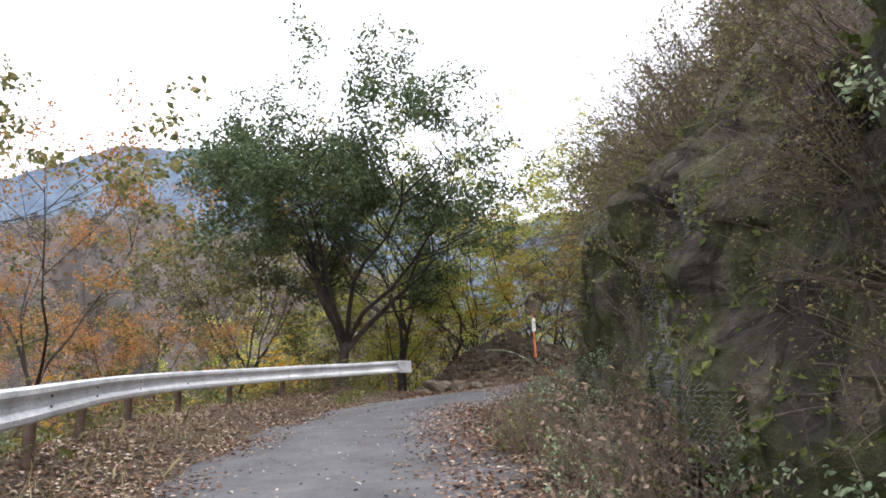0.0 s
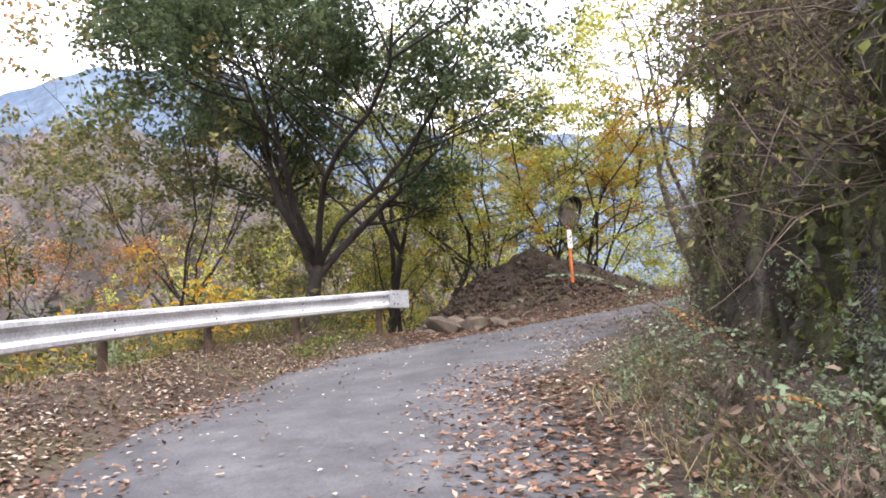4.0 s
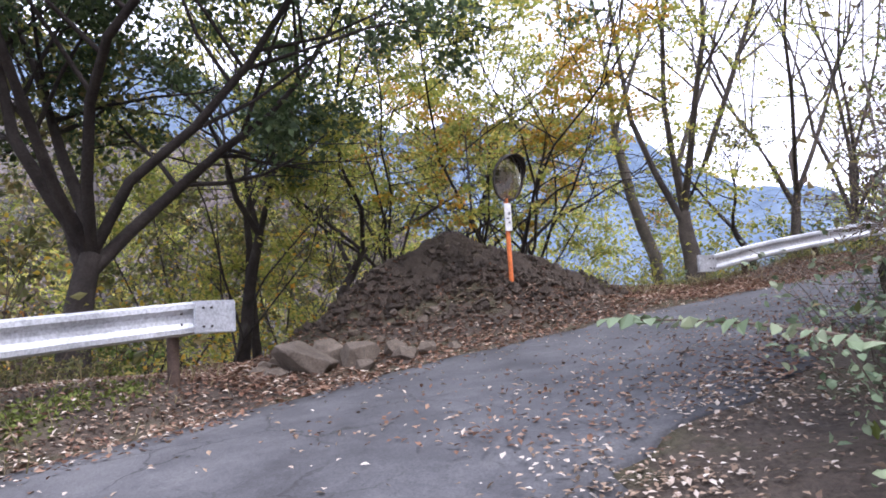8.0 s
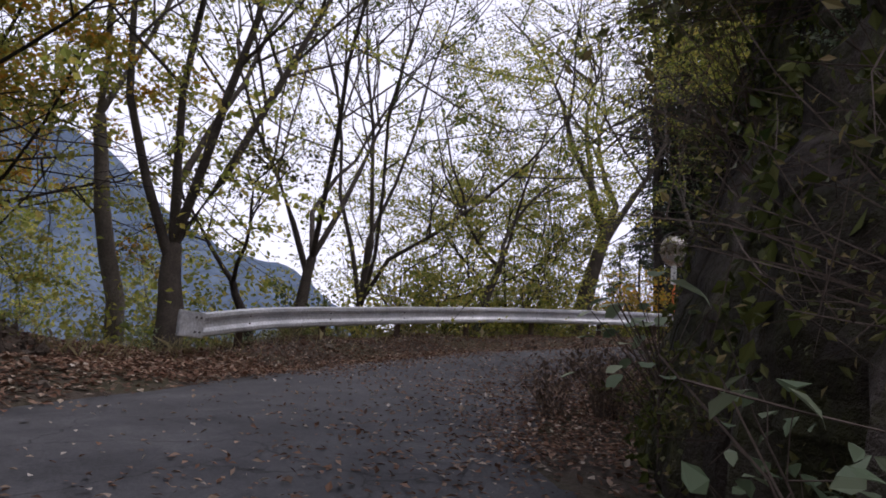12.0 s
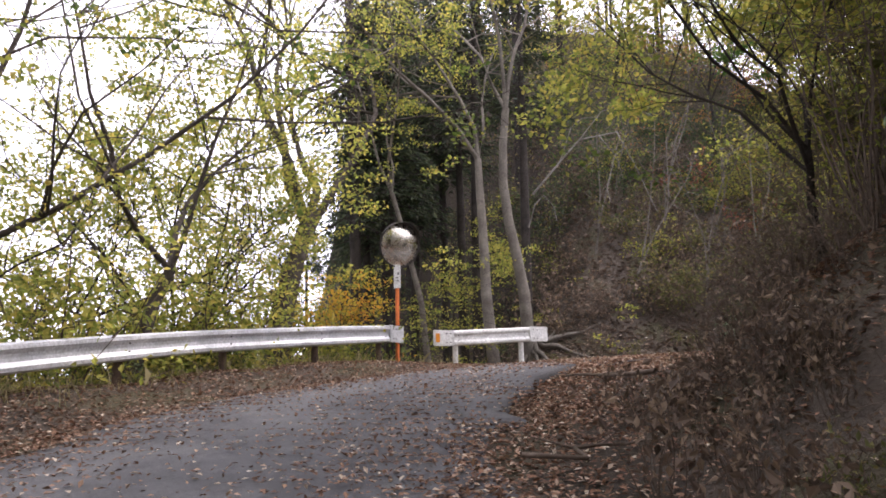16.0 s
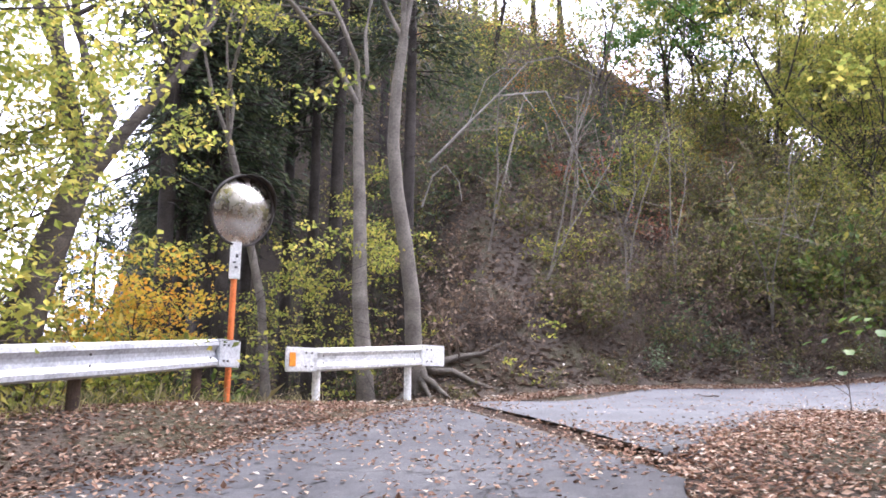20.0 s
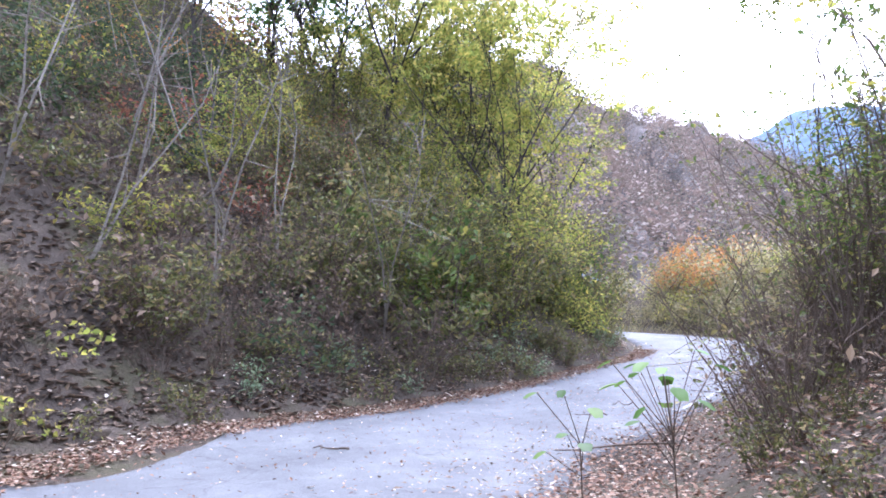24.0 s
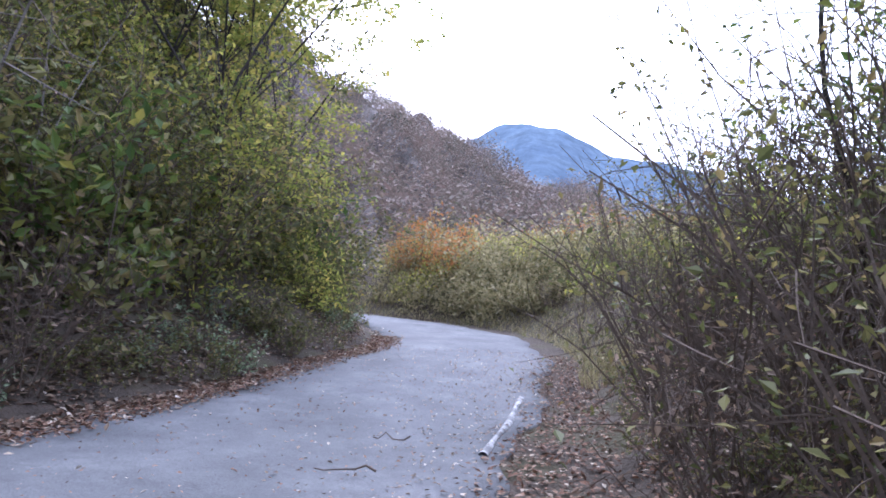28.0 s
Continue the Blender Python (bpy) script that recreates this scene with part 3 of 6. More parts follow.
# ---- convex traffic mirrors ----
def traffic_mirror(place, height, facing, label, plate_size, plate_turn, size=1.0):
    root = thing("traffic_mirror", place, label, "traffic mirror")
    v, f = tube_arrays([(0, 0, -0.3), (0, 0, height * 0.4), (0, 0, height * 0.7), (0, 0, height)], [0.042] * 4, 16)
    mesh_object("pole", v, f, ORANGE, root, "orange steel pole", True)
    part("plate", box_bm((*plate_size[:1], 0.03, plate_size[1]), m=pose(0, 0, height - 0.42, 0, 0, plate_turn) @ Matrix.Translation((0, -0.06, 0)), bevel=0.004), WHITE_PLATE, root, "white notice plate with illegible dark marks")
    plate = root.children[-1]
    for dx, dz, w, h in ((0.02, 0.06, 0.035, 0.05), (-0.01, -0.03, 0.05, 0.02), (0.015, -0.1, 0.04, 0.03)):
        part("mark", box_bm((w, 0.006, h), m=pose(0, 0, height - 0.42, 0, 0, plate_turn) @ Matrix.Translation((dx, -0.077, dz))), INK, plate)
    yaw, tip = facing
    head = pose(0, 0, height + 0.30, 90 + tip, 0, yaw) @ Matrix.Scale(size, 4)   # local z points out of the glass
    R, sides = 0.40, 40
    rings = []
    for k in range(9):
        r = R * k / 8
        z = 0.09 * (1 - (k / 8) ** 2) + 0.10
        rings.append([(r * math.cos(i * 2 * math.pi / sides), r * math.sin(i * 2 * math.pi / sides), z) for i in range(sides)])
    v = np.array(rings).reshape(-1, 3)
    i, j = np.meshgrid(np.arange(8), np.arange(sides), indexing="ij")
    f = np.stack([i * sides + j, (i + 1) * sides + j, (i + 1) * sides + (j + 1) % sides, i * sides + (j + 1) % sides], -1).reshape(-1, 4)
    m3 = np.array(head)
    mesh_object("mirror", v @ m3[:3, :3].T + m3[:3, 3], f, MIRROR, root, "dirty convex mirror glass", True)
    # dished back, rim and hood
    rows = [(0.03, -0.02), (0.2, -0.01), (0.36, 0.04), (0.425, 0.09), (0.425, 0.125), (0.40, 0.125), (0.40, 0.095)]
    v = np.array([[(r * math.cos(i * 2 * math.pi / sides), r * math.sin(i * 2 * math.pi / sides), z) for i in range(sides)] for r, z in rows]).reshape(-1, 3)
    i, j = np.meshgrid(np.arange(len(rows) - 1), np.arange(sides), indexing="ij")
    f = np.stack([i * sides + j, i * sides + (j + 1) % sides, (i + 1) * sides + (j + 1) % sides, (i + 1) * sides + j], -1).reshape(-1, 4)
    mesh_object("housing", v @ m3[:3, :3].T + m3[:3, 3], f, DARK_IRON, root, "dark dished back", True)
    arc = np.linspace(radians(-25), radians(205), 36)
    deep = 0.10 + 0.17 * np.clip(np.sin(arc), 0, 1)
    v = np.concatenate([np.stack([rr * np.cos(arc), rr * np.sin(arc), zz], 1) for rr, zz in ((0.427, 0 * arc + 0.10), (0.435, deep), (0.441, deep), (0.433, 0 * arc + 0.10))])
    n = len(arc)
    i, j = np.meshgrid(np.arange(4), np.arange(n - 1), indexing="ij")
    f = np.stack([i * n + j, i * n + j + 1, ((i + 1) % 4) * n + j + 1, ((i + 1) % 4) * n + j], -1).reshape(-1, 4)
    mesh_object("hood", v @ m3[:3, :3].T + m3[:3, 3], f, DARK_IRON, root, "dark weather hood", True)
    part("bracket", box_bm((0.07, 0.12, 0.5), (0, 0.0, height + 0.18), 0.01), DARK_IRON, root)
    return root

traffic_mirror((3.05, 24.7, gh(3.05, 24.7)), 4.68 - gh(3.05, 24.7), (38, 12), "round convex traffic mirror on an orange pole beside a soil mound", (0.13, 0.5), 8)
traffic_mirror((21.05, 24.6, gh(21.05, 24.6)), 6.45 - gh(21.05, 24.6), (-45, 12), "round convex traffic mirror on an orange pole behind the guardrail", (0.15, 0.52), -75, 1.18)

# ---- trees ----
def grow_tree(rng, height, radius, forks, fork_at, spread, lean=(0, 0), limb_bend=0.18, twigs=5, leaves=26, leaf=0.09, leaf_level=2, crook=0.08, droop=0.0, flat=0.3, cover=1.0, upward=0.25, puff=1.0, lump=0.9, clear=0.0):
    """Wood and leaves of a broadleaved tree: a crooked trunk that forks into limbs, boughs and twigs."""
    wood, spots = [], []
    rng_shift = float(rng.uniform(0, 50))
    def limb(p, way, length, r, level, bare=0.3):
        n = 7 if level == 0 else (6 if level == 1 else 4)
        pts, d = [p], way / np.linalg.norm(way)
        for k in range(n):
            d = d + rng.normal(size=3) * (crook if level == 0 else limb_bend) + np.array([0, 0, upward * (0.25 if level else 0.1)])
            d /= np.linalg.norm(d)
            pts.append(pts[-1] + d * length / n)
        pts = np.array(pts)
        taper = np.linspace(1, 0.55 if level == 0 else 0.22, n + 1)
        if level == 0:
            taper[0] *= 1.35
        wood.append((level, tube_arrays(pts, np.maximum(r * taper, 0.004), (10, 7, 5, 3)[min(level, 3)])))
        return pts, d, r * taper[-1]
    def twig_out(p, way, length, r, level):
        pts, d, rr = limb(p, way, length, r, level)
        if level >= 3:
            spots.extend(pts[2:])
            return
        count = twigs + (2 if level == 1 else 0)
        for k in range(count):
            f = rng.uniform(0.3, 1.0)
            at = pts[min(int(f * (len(pts) - 1)), len(pts) - 2)] * (1 - (f * (len(pts) - 1)) % 1) + pts[min(int(f * (len(pts) - 1)) + 1, len(pts) - 1)] * ((f * (len(pts) - 1)) % 1)
            side = np.cross(d, rng.normal(size=3))
            side /= np.linalg.norm(side) + 1e-9
            w = d * 0.55 + side * 0.85 + np.array([0, 0, upward * 0.6])
            twig_out(at, w, length * rng.uniform(0.42, 0.66), r * 0.42 * (1.1 - 0.4 * f), level + 1)
        if level == 2:
            spots.extend(pts[3:])
    trunk_way = np.array([lean[0], lean[1], 1.0])
    pts, d, r = limb(np.array([0, 0, -0.3]), trunk_way, fork_at + 0.3, radius, 0)
    first = rng.uniform(0, 6.28)
    for k in range(forks):
        a = first + k * 2 * math.pi / forks + rng.uniform(-0.4, 0.4)
        s = spread * rng.uniform(0.6, 1.25)
        w = np.array([math.cos(a) * s + lean[0], math.sin(a) * s + lean[1], 1.0])
        start = pts[-1] if k < 2 else pts[-1 - (k % 2)]
        twig_out(start - d * 0.02, w, (height - fork_at) * rng.uniform(0.62, 0.85), r * 0.78 * rng.uniform(0.7, 1.0), 1)
    spots = np.array([q for q in spots if q[2] > clear])
    field = np.array([noise.noise(Vector(s * lump) + Vector((rng_shift, 0, 0))) for s in spots]) + rng.normal(size=len(spots)) * 0.08
    spots = spots[field >= np.quantile(field, 1 - cover)]
    per = max(1, int(leaves))
    ball = rng.normal(size=(len(spots) * per, 3))
    ball *= (rng.random(len(ball)) ** 0.5 / np.linalg.norm(ball, axis=1))[:, None]
    c = np.repeat(spots, per, 0) + ball * np.array([0.36, 0.36, 0.34 - 0.26 * flat]) * puff
    lv, lf = leaf_arrays(c, leaf, rng, flat * 0.4, droop, 0.66)
    return wood, lv, lf


def plant_tree(name, at, label, bark, foliage, seed, turn=0.0, sink=0.0, category="tree", group="", **kw):
    rng = np.random.default_rng(seed)
    wood, lv, lf = grow_tree(rng, **kw)
    root = thing(name, (at[0], at[1], gh(at[0], at[1]) - sink), label, category, group, turn)
    for level, (v, f) in wood:
        if level < 2:
            mesh_object(("trunk", "limb")[level], v, f, bark, root, "", True)
    tagged(mesh_object("branchwork", *join_arrays([p for level, p in wood if level > 1]), bark, root, "", True), "", "", "", "stuff")
    mesh_object("crown", lv, lf, foliage, root)
    return root


WAY = np.array([row[1:3] for row in PATH])
GIRTH = {"bush": 2.1, "bare_bush": 2.3, "brushwood": 1.5, "leafy_shrub": 0.95, "weed": 0.8, "leafy_weed": 0.8, "shoots": 1.7, "withered_plant": 0.55, "young_tree": 2.0}


def in_the_way(ob, x, y, s):
    """True where a plant would reach into the line that is walked."""
    return np.hypot(WAY[:, 0] - x, WAY[:, 1] - y).min() < GIRTH.get(ob.name.split(".")[0], 1.0) * s + 0.1


def copies(ob, places, rng, low=0.8, high=1.2, tilt=4):
    for x, y in places:
        s = rng.uniform(low, high)
        if in_the_way(ob, x, y, s):
            continue
        c = copy_thing(ob, pose(x, y, gh(x, y) - 0.05, rng.uniform(-tilt, tilt), rng.uniform(-tilt, tilt), rng.uniform(0, 360)) @ Matrix.Diagonal((s, s, s * rng.uniform(0.9, 1.15), 1)))


# the trees that stand along the outer edge
PLATES = dict(flat=0.75, cover=0.6, upward=0.12, puff=1.0, leaf=0.085, lump=0.5)
AIRY = dict(flat=0.65, cover=0.34, puff=0.85, leaf=0.075, lump=0.5)
plant_tree("evergreen_oak", (-3.45, 22.2), "dark evergreen oak forking low behind the guardrail", BARK_DARK, EVERGREEN, 11, 40,
           height=10.6, radius=0.26, forks=7, fork_at=2.0, spread=0.66, limb_bend=0.15, twigs=6, leaves=64, leaf=0.12, flat=0.3, puff=1.45, lean=(-0.01, 0.0), cover=0.78, lump=0.6, clear=3.5)
plant_tree("slender_tree", (-2.2, 26.8), "slender dark tree with sparse leaves beside the mound", BARK_DARK, OLIVE, 12, 0,
           height=12, radius=0.17, forks=3, fork_at=3.8, spread=0.45, twigs=5, leaves=34, lean=(0.03, 0), **AIRY)
plant_tree("slender_tree", (-1.6, 27.5), "slender dark tree standing close to another", BARK_DARK, GREEN, 13, 90,
           height=11.5, radius=0.12, forks=3, fork_at=4.2, spread=0.45, twigs=5, leaves=34, lean=(0.05, 0.02), **AIRY)
plant_tree("leaning_tree", (-0.6, 28.4), "dark leaning tree with yellow-green leaves", BARK_DARK, LIME, 14, 0,
           height=13, radius=0.15, forks=4, fork_at=3.6, spread=0.8, twigs=5, leaves=34, lean=(0.16, 0), **PLATES)
plant_tree("maple", (4.0, 29.6), "young maple with yellow-green leaves in layers", BARK_DARK, LIME, 15, 30,
           height=13, radius=0.13, forks=6, fork_at=2.4, spread=0.9, twigs=5, leaves=38, **dict(PLATES, cover=0.48, leaf=0.095, clear=3.0))
plant_tree("maple", (2.9, 30.6), "maple with golden yellow leaves in layers", BARK_DARK, YELLOW, 16, 30,
           height=10.8, radius=0.13, forks=6, fork_at=3.4, spread=0.55, twigs=5, leaves=46, **dict(PLATES, cover=0.6, leaf=0.1, clear=4.2))
plant_tree("maple", (5.9, 30.4), "maple with yellow-green leaves on the valley edge", BARK_DARK, LIME, 31, 80,
           height=11.5, radius=0.11, forks=5, fork_at=3.0, spread=0.8, twigs=5, leaves=38, **dict(PLATES, cover=0.48, leaf=0.095, clear=3.0))
plant_tree("maple", (1.1, 29.4), "maple with layered yellow-green boughs behind the mound", BARK_DARK, LIME, 36, 50,
           height=11.5, radius=0.12, forks=6, fork_at=2.8, spread=0.9, twigs=5, leaves=40, **dict(PLATES, cover=0.48, leaf=0.095, clear=3.0))
plant_tree("pale_trunk_tree", (8.3, 29.9), "tall pale-trunked tree forking high with sparse leaves", BARK_GREY, OLIVE, 17, 20,
           height=14.0, radius=0.2, forks=2, fork_at=5.6, spread=0.4, twigs=4, leaves=14, limb_bend=0.1, **dict(AIRY, cover=0.25))
plant_tree("twin_trunk_tree", (7.9, 27.2), "dark tree dividing into several stems behind the guardrail end", BARK_MID, GREEN, 18, 0,
           height=14.0, radius=0.26, forks=5, fork_at=1.9, spread=0.34, twigs=5, leaves=30, limb_bend=0.12, **AIRY)
plant_tree("crooked_tree", (9.7, 27.7), "small crooked dark tree bending over the valley", BARK_DARK, OLIVE, 19, 0,
           height=5.0, radius=0.12, forks=2, fork_at=1.4, spread=0.6, twigs=4, leaves=16, lean=(-0.35, 0.1), crook=0.2, **AIRY)
plant_tree("valley_tree", (11.2, 28.2), "dark slim tree forking above the guardrail", BARK_MID, GREEN, 20, 60,
           height=13.0, radius=0.17, forks=4, fork_at=2.2, spread=0.45, twigs=5, leaves=32, lean=(0.06, 0), **AIRY)
plant_tree("valley_tree", (13.2, 28.5), "dark tree with spreading stems above the valley", BARK_MID, GREEN, 21, 200,
           height=12.5, radius=0.16, forks=5, fork_at=1.4, spread=0.55, twigs=5, leaves=32, **AIRY)
plant_tree("bent_tree", (16.0, 27.7), "bent dark tree leaning over the valley edge", BARK_MID, LIME, 22, 0,
           height=9.0, radius=0.15, forks=3, fork_at=2.4, spread=0.7, twigs=5, leaves=30, lean=(-0.25, 0.1), crook=0.2, **AIRY)
plant_tree("roadside_tree", (20.2, 27.2), "large grey-brown tree with a forked trunk behind the guardrail", BARK_MID, LIME, 23, 20,
           height=15.5, radius=0.33, forks=4, fork_at=4.6, spread=0.6, twigs=5, leaves=34, lean=(0.03, 0), **dict(PLATES, cover=0.45))
small_maple = plant_tree("maple", (22.6, 26.4), "small maple turning yellow and orange", BARK_DARK, YELLOW, 24, 20,
           height=3.9, radius=0.07, forks=5, fork_at=1.5, spread=1.1, twigs=5, leaves=11, leaf=0.08, flat=0.9, puff=0.9, cover=0.5, upward=0.05)
plant_tree("maple", (20.6, 29.6), "bushy maple with yellow-green leaves", BARK_DARK, LIME, 25, 20,
           height=10.5, radius=0.1, forks=5, fork_at=1.8, spread=0.8, twigs=5, leaves=34, **PLATES)
plant_tree("maple", (18.3, 28.4), "bushy maple with green and yellow leaves", BARK_DARK, LIME, 34, 120,
           height=7.5, radius=0.1, forks=5, fork_at=1.4, spread=0.9, twigs=5, leaves=30, **PLATES)
plant_tree("maple", (16.2, 29.8), "maple with yellow-green leaves below the guardrail", BARK_DARK, LIME, 30, 20,
           height=8.5, radius=0.1, forks=5, fork_at=1.6, spread=0.8, twigs=5, leaves=26, **PLATES)
root_tree = plant_tree("grey_trunk_tree", (24.3, 21.9), "grey-barked tree with exposed roots and a bare drooping bough", BARK_GREY, LIME, 26, 0,
           height=14.0, radius=0.17, forks=3, fork_at=6.6, spread=0.42, twigs=5, leaves=14, limb_bend=0.14, **dict(PLATES, cover=0.3))
plant_tree("grey_trunk_tree", (23.75, 22.75), "grey-barked tree curving up from the bank", BARK_GREY, LIME, 27, 10,
           height=14.0, radius=0.17, forks=3, fork_at=6.0, spread=0.4, twigs=5, leaves=16, lean=(-0.05, 0.04), crook=0.05, **dict(PLATES, cover=0.35))
plant_tree("grey_trunk_tree", (25.0, 24.6), "thin pale-barked tree at the edge of the cedar wood", BARK_GREY, LIME, 28, 10,
           height=14.0, radius=0.11, forks=3, fork_at=7.0, spread=0.4, twigs=4, leaves=16, lean=(-0.07, 0.03), **dict(PLATES, cover=0.4))
plant_tree("bank_tree", (13.6, 18.3), "leafy yellow-green tree arching over the inner bank", BARK_DARK, LIME, 29, 10,
           height=6.0, radius=0.06, forks=6, fork_at=1.2, spread=0.8, twigs=5, leaves=36, leaf=0.075, flat=0.5, cover=0.7, puff=0.95, lean=(0.0, 0.12), clear=1.6)
plant_tree("bank_tree", (13.0, 16.4), "yellow-green tree growing high on the inner bank", BARK_DARK, LIME, 35, 10,
           height=8.0, radius=0.1, forks=6, fork_at=2.0, spread=0.75, twigs=5, leaves=22, leaf=0.08, flat=0.5, cover=0.6, puff=0.9)
plant_tree("bank_tree", (14.6, 17.3), "bright yellow-green tree spreading above the inner bank", BARK_DARK, LIME, 37, 40,
           height=5.0, radius=0.045, forks=6, fork_at=0.9, spread=0.38, twigs=5, leaves=40, leaf=0.075, flat=0.5, cover=0.7, puff=1.0, clear=1.8)
plant_tree("bank_sapling", (18.9, 11.6), "slender sapling with sparse green leaves against the sky", BARK_DARK, GREEN, 38, 0, category="tree",
           height=6.2, radius=0.028, forks=3, fork_at=2.8, spread=0.2, twigs=4, leaves=10, leaf=0.06, flat=0.4, cover=0.42, puff=0.3)
plant_tree("bank_tree", (8.7, 16.3), "shaded green tree leaning out from the inner bank", BARK_DARK, OLIVE, 32, 10,
           height=5.4, radius=0.1, forks=6, fork_at=1.6, spread=0.8, twigs=5, leaves=20, leaf=0.085, flat=0.5, lean=(0.0, 0.12), cover=0.6, upward=0.15)
plant_tree("bank_tree", (11.2, 17.6), "yellow-green tree reaching out from the inner bank", BARK_DARK, LIME, 33, 200,
           height=5.6, radius=0.065, forks=6, fork_at=1.3, spread=0.85, twigs=5, leaves=34, leaf=0.075, flat=0.5, lean=(0.1, 0.15), cover=0.7, clear=1.6)


def tubes_part(name, lines, material, parent, label, sides=6):
    """Tubes through points given in the world, as one part of a standing thing."""
    o = np.array(parent.matrix_world.translation)
    v, f = join_arrays([tube_arrays(np.array(p) - o, np.linspace(r0, r1, len(p)), sides) for p, r0, r1 in lines])
    return mesh_object(name, v, f, material, parent, label, True)


BARE_PALE = surface_material("bleached_bark", [(0.3, (0.16, 0.145, 0.13)), (0.6, (0.27, 0.25, 0.225)), (0.8, (0.36, 0.34, 0.31))], 3, 40, 0.95, 0.5, 0.01)
tubes_part("bough", [([(24.3, 21.7, 8.6), (24.2, 20.95, 9.4), (24.1, 20.4, 9.95), (23.9, 19.45, 10.0), (23.75, 19.1, 9.1), (23.6, 18.65, 7.75)], 0.03, 0.008),
                     ([(24.2, 20.95, 9.4), (24.1, 20.6, 10.3), (24.0, 20.3, 10.5), (23.8, 19.9, 10.4)], 0.016, 0.005),
                     ([(24.1, 20.4, 9.95), (23.9, 19.8, 10.6), (23.8, 19.2, 10.7), (23.6, 18.5, 10.2)], 0.016, 0.005),
                     ([(24.0, 19.9, 9.98), (23.8, 19.5, 9.3), (23.7, 19.4, 8.7)], 0.015, 0.004),
                     ([(24.3, 21.85, 7.7), (24.2, 21.65, 8.3), (24.1, 21.4, 8.5), (24.05, 21.15, 8.15), (24.0, 21.1, 7.75)], 0.022, 0.007)], BARE_PALE, root_tree, "bare bleached drooping bough")
for a, reach in ((-1.9, 1.5), (-1.2, 1.9), (-2.6, 1.1), (3.4, 0.9), (-0.5, 1.4), (2.4, 0.8)):
    ring = [(24.3 + math.cos(a) * reach * q + 0.1 * math.sin(9 * q + a), 21.9 + math.sin(a) * reach * q) for q in (0.04, 0.2, 0.45, 0.7, 1.0)]
    tubes_part("root", [([(x, y, gh(x, y) + h) for (x, y), h in zip(ring, (0.55, 0.22, 0.12, 0.08, 0.0))], 0.1, 0.02)], BARK_GREY, root_tree, "exposed root")


# ---- shrubs, background trees and woods ----
def grow_shrub(rng, stems, height, spread, leaves, leaf, bare=0.2, droop=0.0, flat=0.3, thick=0.012, sides=5, reach=0.22, narrow=0.5, arch=0.0, shaped=False):
    wood, spots = [], []
    for k in range(stems):
        a, s = rng.uniform(0, 6.28), spread * rng.uniform(0.2, 1.0)
        way = np.array([math.cos(a) * s, math.sin(a) * s, 1.0])
        h = height * rng.uniform(0.6, 1.1)
        p, pts = np.array([math.cos(a), math.sin(a), 0]) * rng.uniform(0, 0.15) * spread - [0, 0, 0.12], []
        for j in range(6):
            pts.append(p)
            way = way + rng.normal(size=3) * 0.16 - np.array([0, 0, arch * j * 0.12])
            way /= np.linalg.norm(way)
            p = p + way * h / 5
        pts = np.array(pts)
        wood.append(tube_arrays(pts, np.linspace(thick, thick * 0.3, 6), 3))
        for j in range(sides):
            f = rng.uniform(bare + 0.1, 0.98) * 5
            q = pts[int(f)] + (pts[min(int(f) + 1, 5)] - pts[int(f)]) * (f % 1)
            w = rng.normal(size=3) + np.array([0, 0, 0.4])
            w /= np.linalg.norm(w)
            e = q + w * height * reach * rng.uniform(0.5, 1.2)
            wood.append(tube_arrays(np.array([q, (q + e) / 2 + rng.normal(size=3) * 0.02, e]), [thick * 0.4, thick * 0.3, thick * 0.15], 3))
            spots += [q + (e - q) * g for g in (0.35, 0.6, 0.8, 1.0)]
        spots += [pts[j] + (pts[j + 1] - pts[j]) * rng.random() for j in range(5) if j / 5 >= bare]
    wv, wf = join_arrays(wood)
    spots = np.array(spots)
    pick = spots[rng.integers(0, len(spots), leaves)]
    c = pick + rng.normal(size=pick.shape) * (height * 0.05 if spread > 0.5 else 0.05)
    lv, lf = leaf_arrays(c, leaf, rng, flat, droop, narrow, None, shaped)
    return wv, wf, lv, lf


def shrub(name, at, label, bark, foliage, seed, category="shrub", group="", **kw):
    wv, wf, lv, lf = grow_shrub(np.random.default_rng(seed), **kw)
    root = thing(name, (at[0], at[1], gh(*at)), label, category, group)
    tagged(mesh_object("wood", wv, wf, bark, root), "", "", "", "stuff")
    mesh_object("foliage", lv, lf, foliage, root)
    return root


def beside(i, off):
    """A place beside the road's axis: off metres past the left verge (+) or the right bank foot (-)."""
    k = row_at(i)
    d = ROAD[k, 5] + off if off > 0 else -ROAD[k, 6] + off
    return ROAD[k, 0] + LEFT[k, 0] * d, ROAD[k, 1] + LEFT[k, 1] * d


def strew(rng, ob, n, i_range, off_range, low=0.75, high=1.3, tilt=8, power=1.0):
    done = 0
    while done < n:
        i = rng.uniform(*i_range)
        off = off_range[0] + (off_range[1] - off_range[0]) * rng.random() ** power
        x, y = beside(i, off)
        dx, dy = ROAD[:, 0] - x, ROAD[:, 1] - y
        if (dx * dx + dy * dy).min() < (abs(off) + 1.7) ** 2 * 0.6:
            done += 0.2
            continue
        copies(ob, [(x, y)], rng, low, high, tilt)
        done += 1


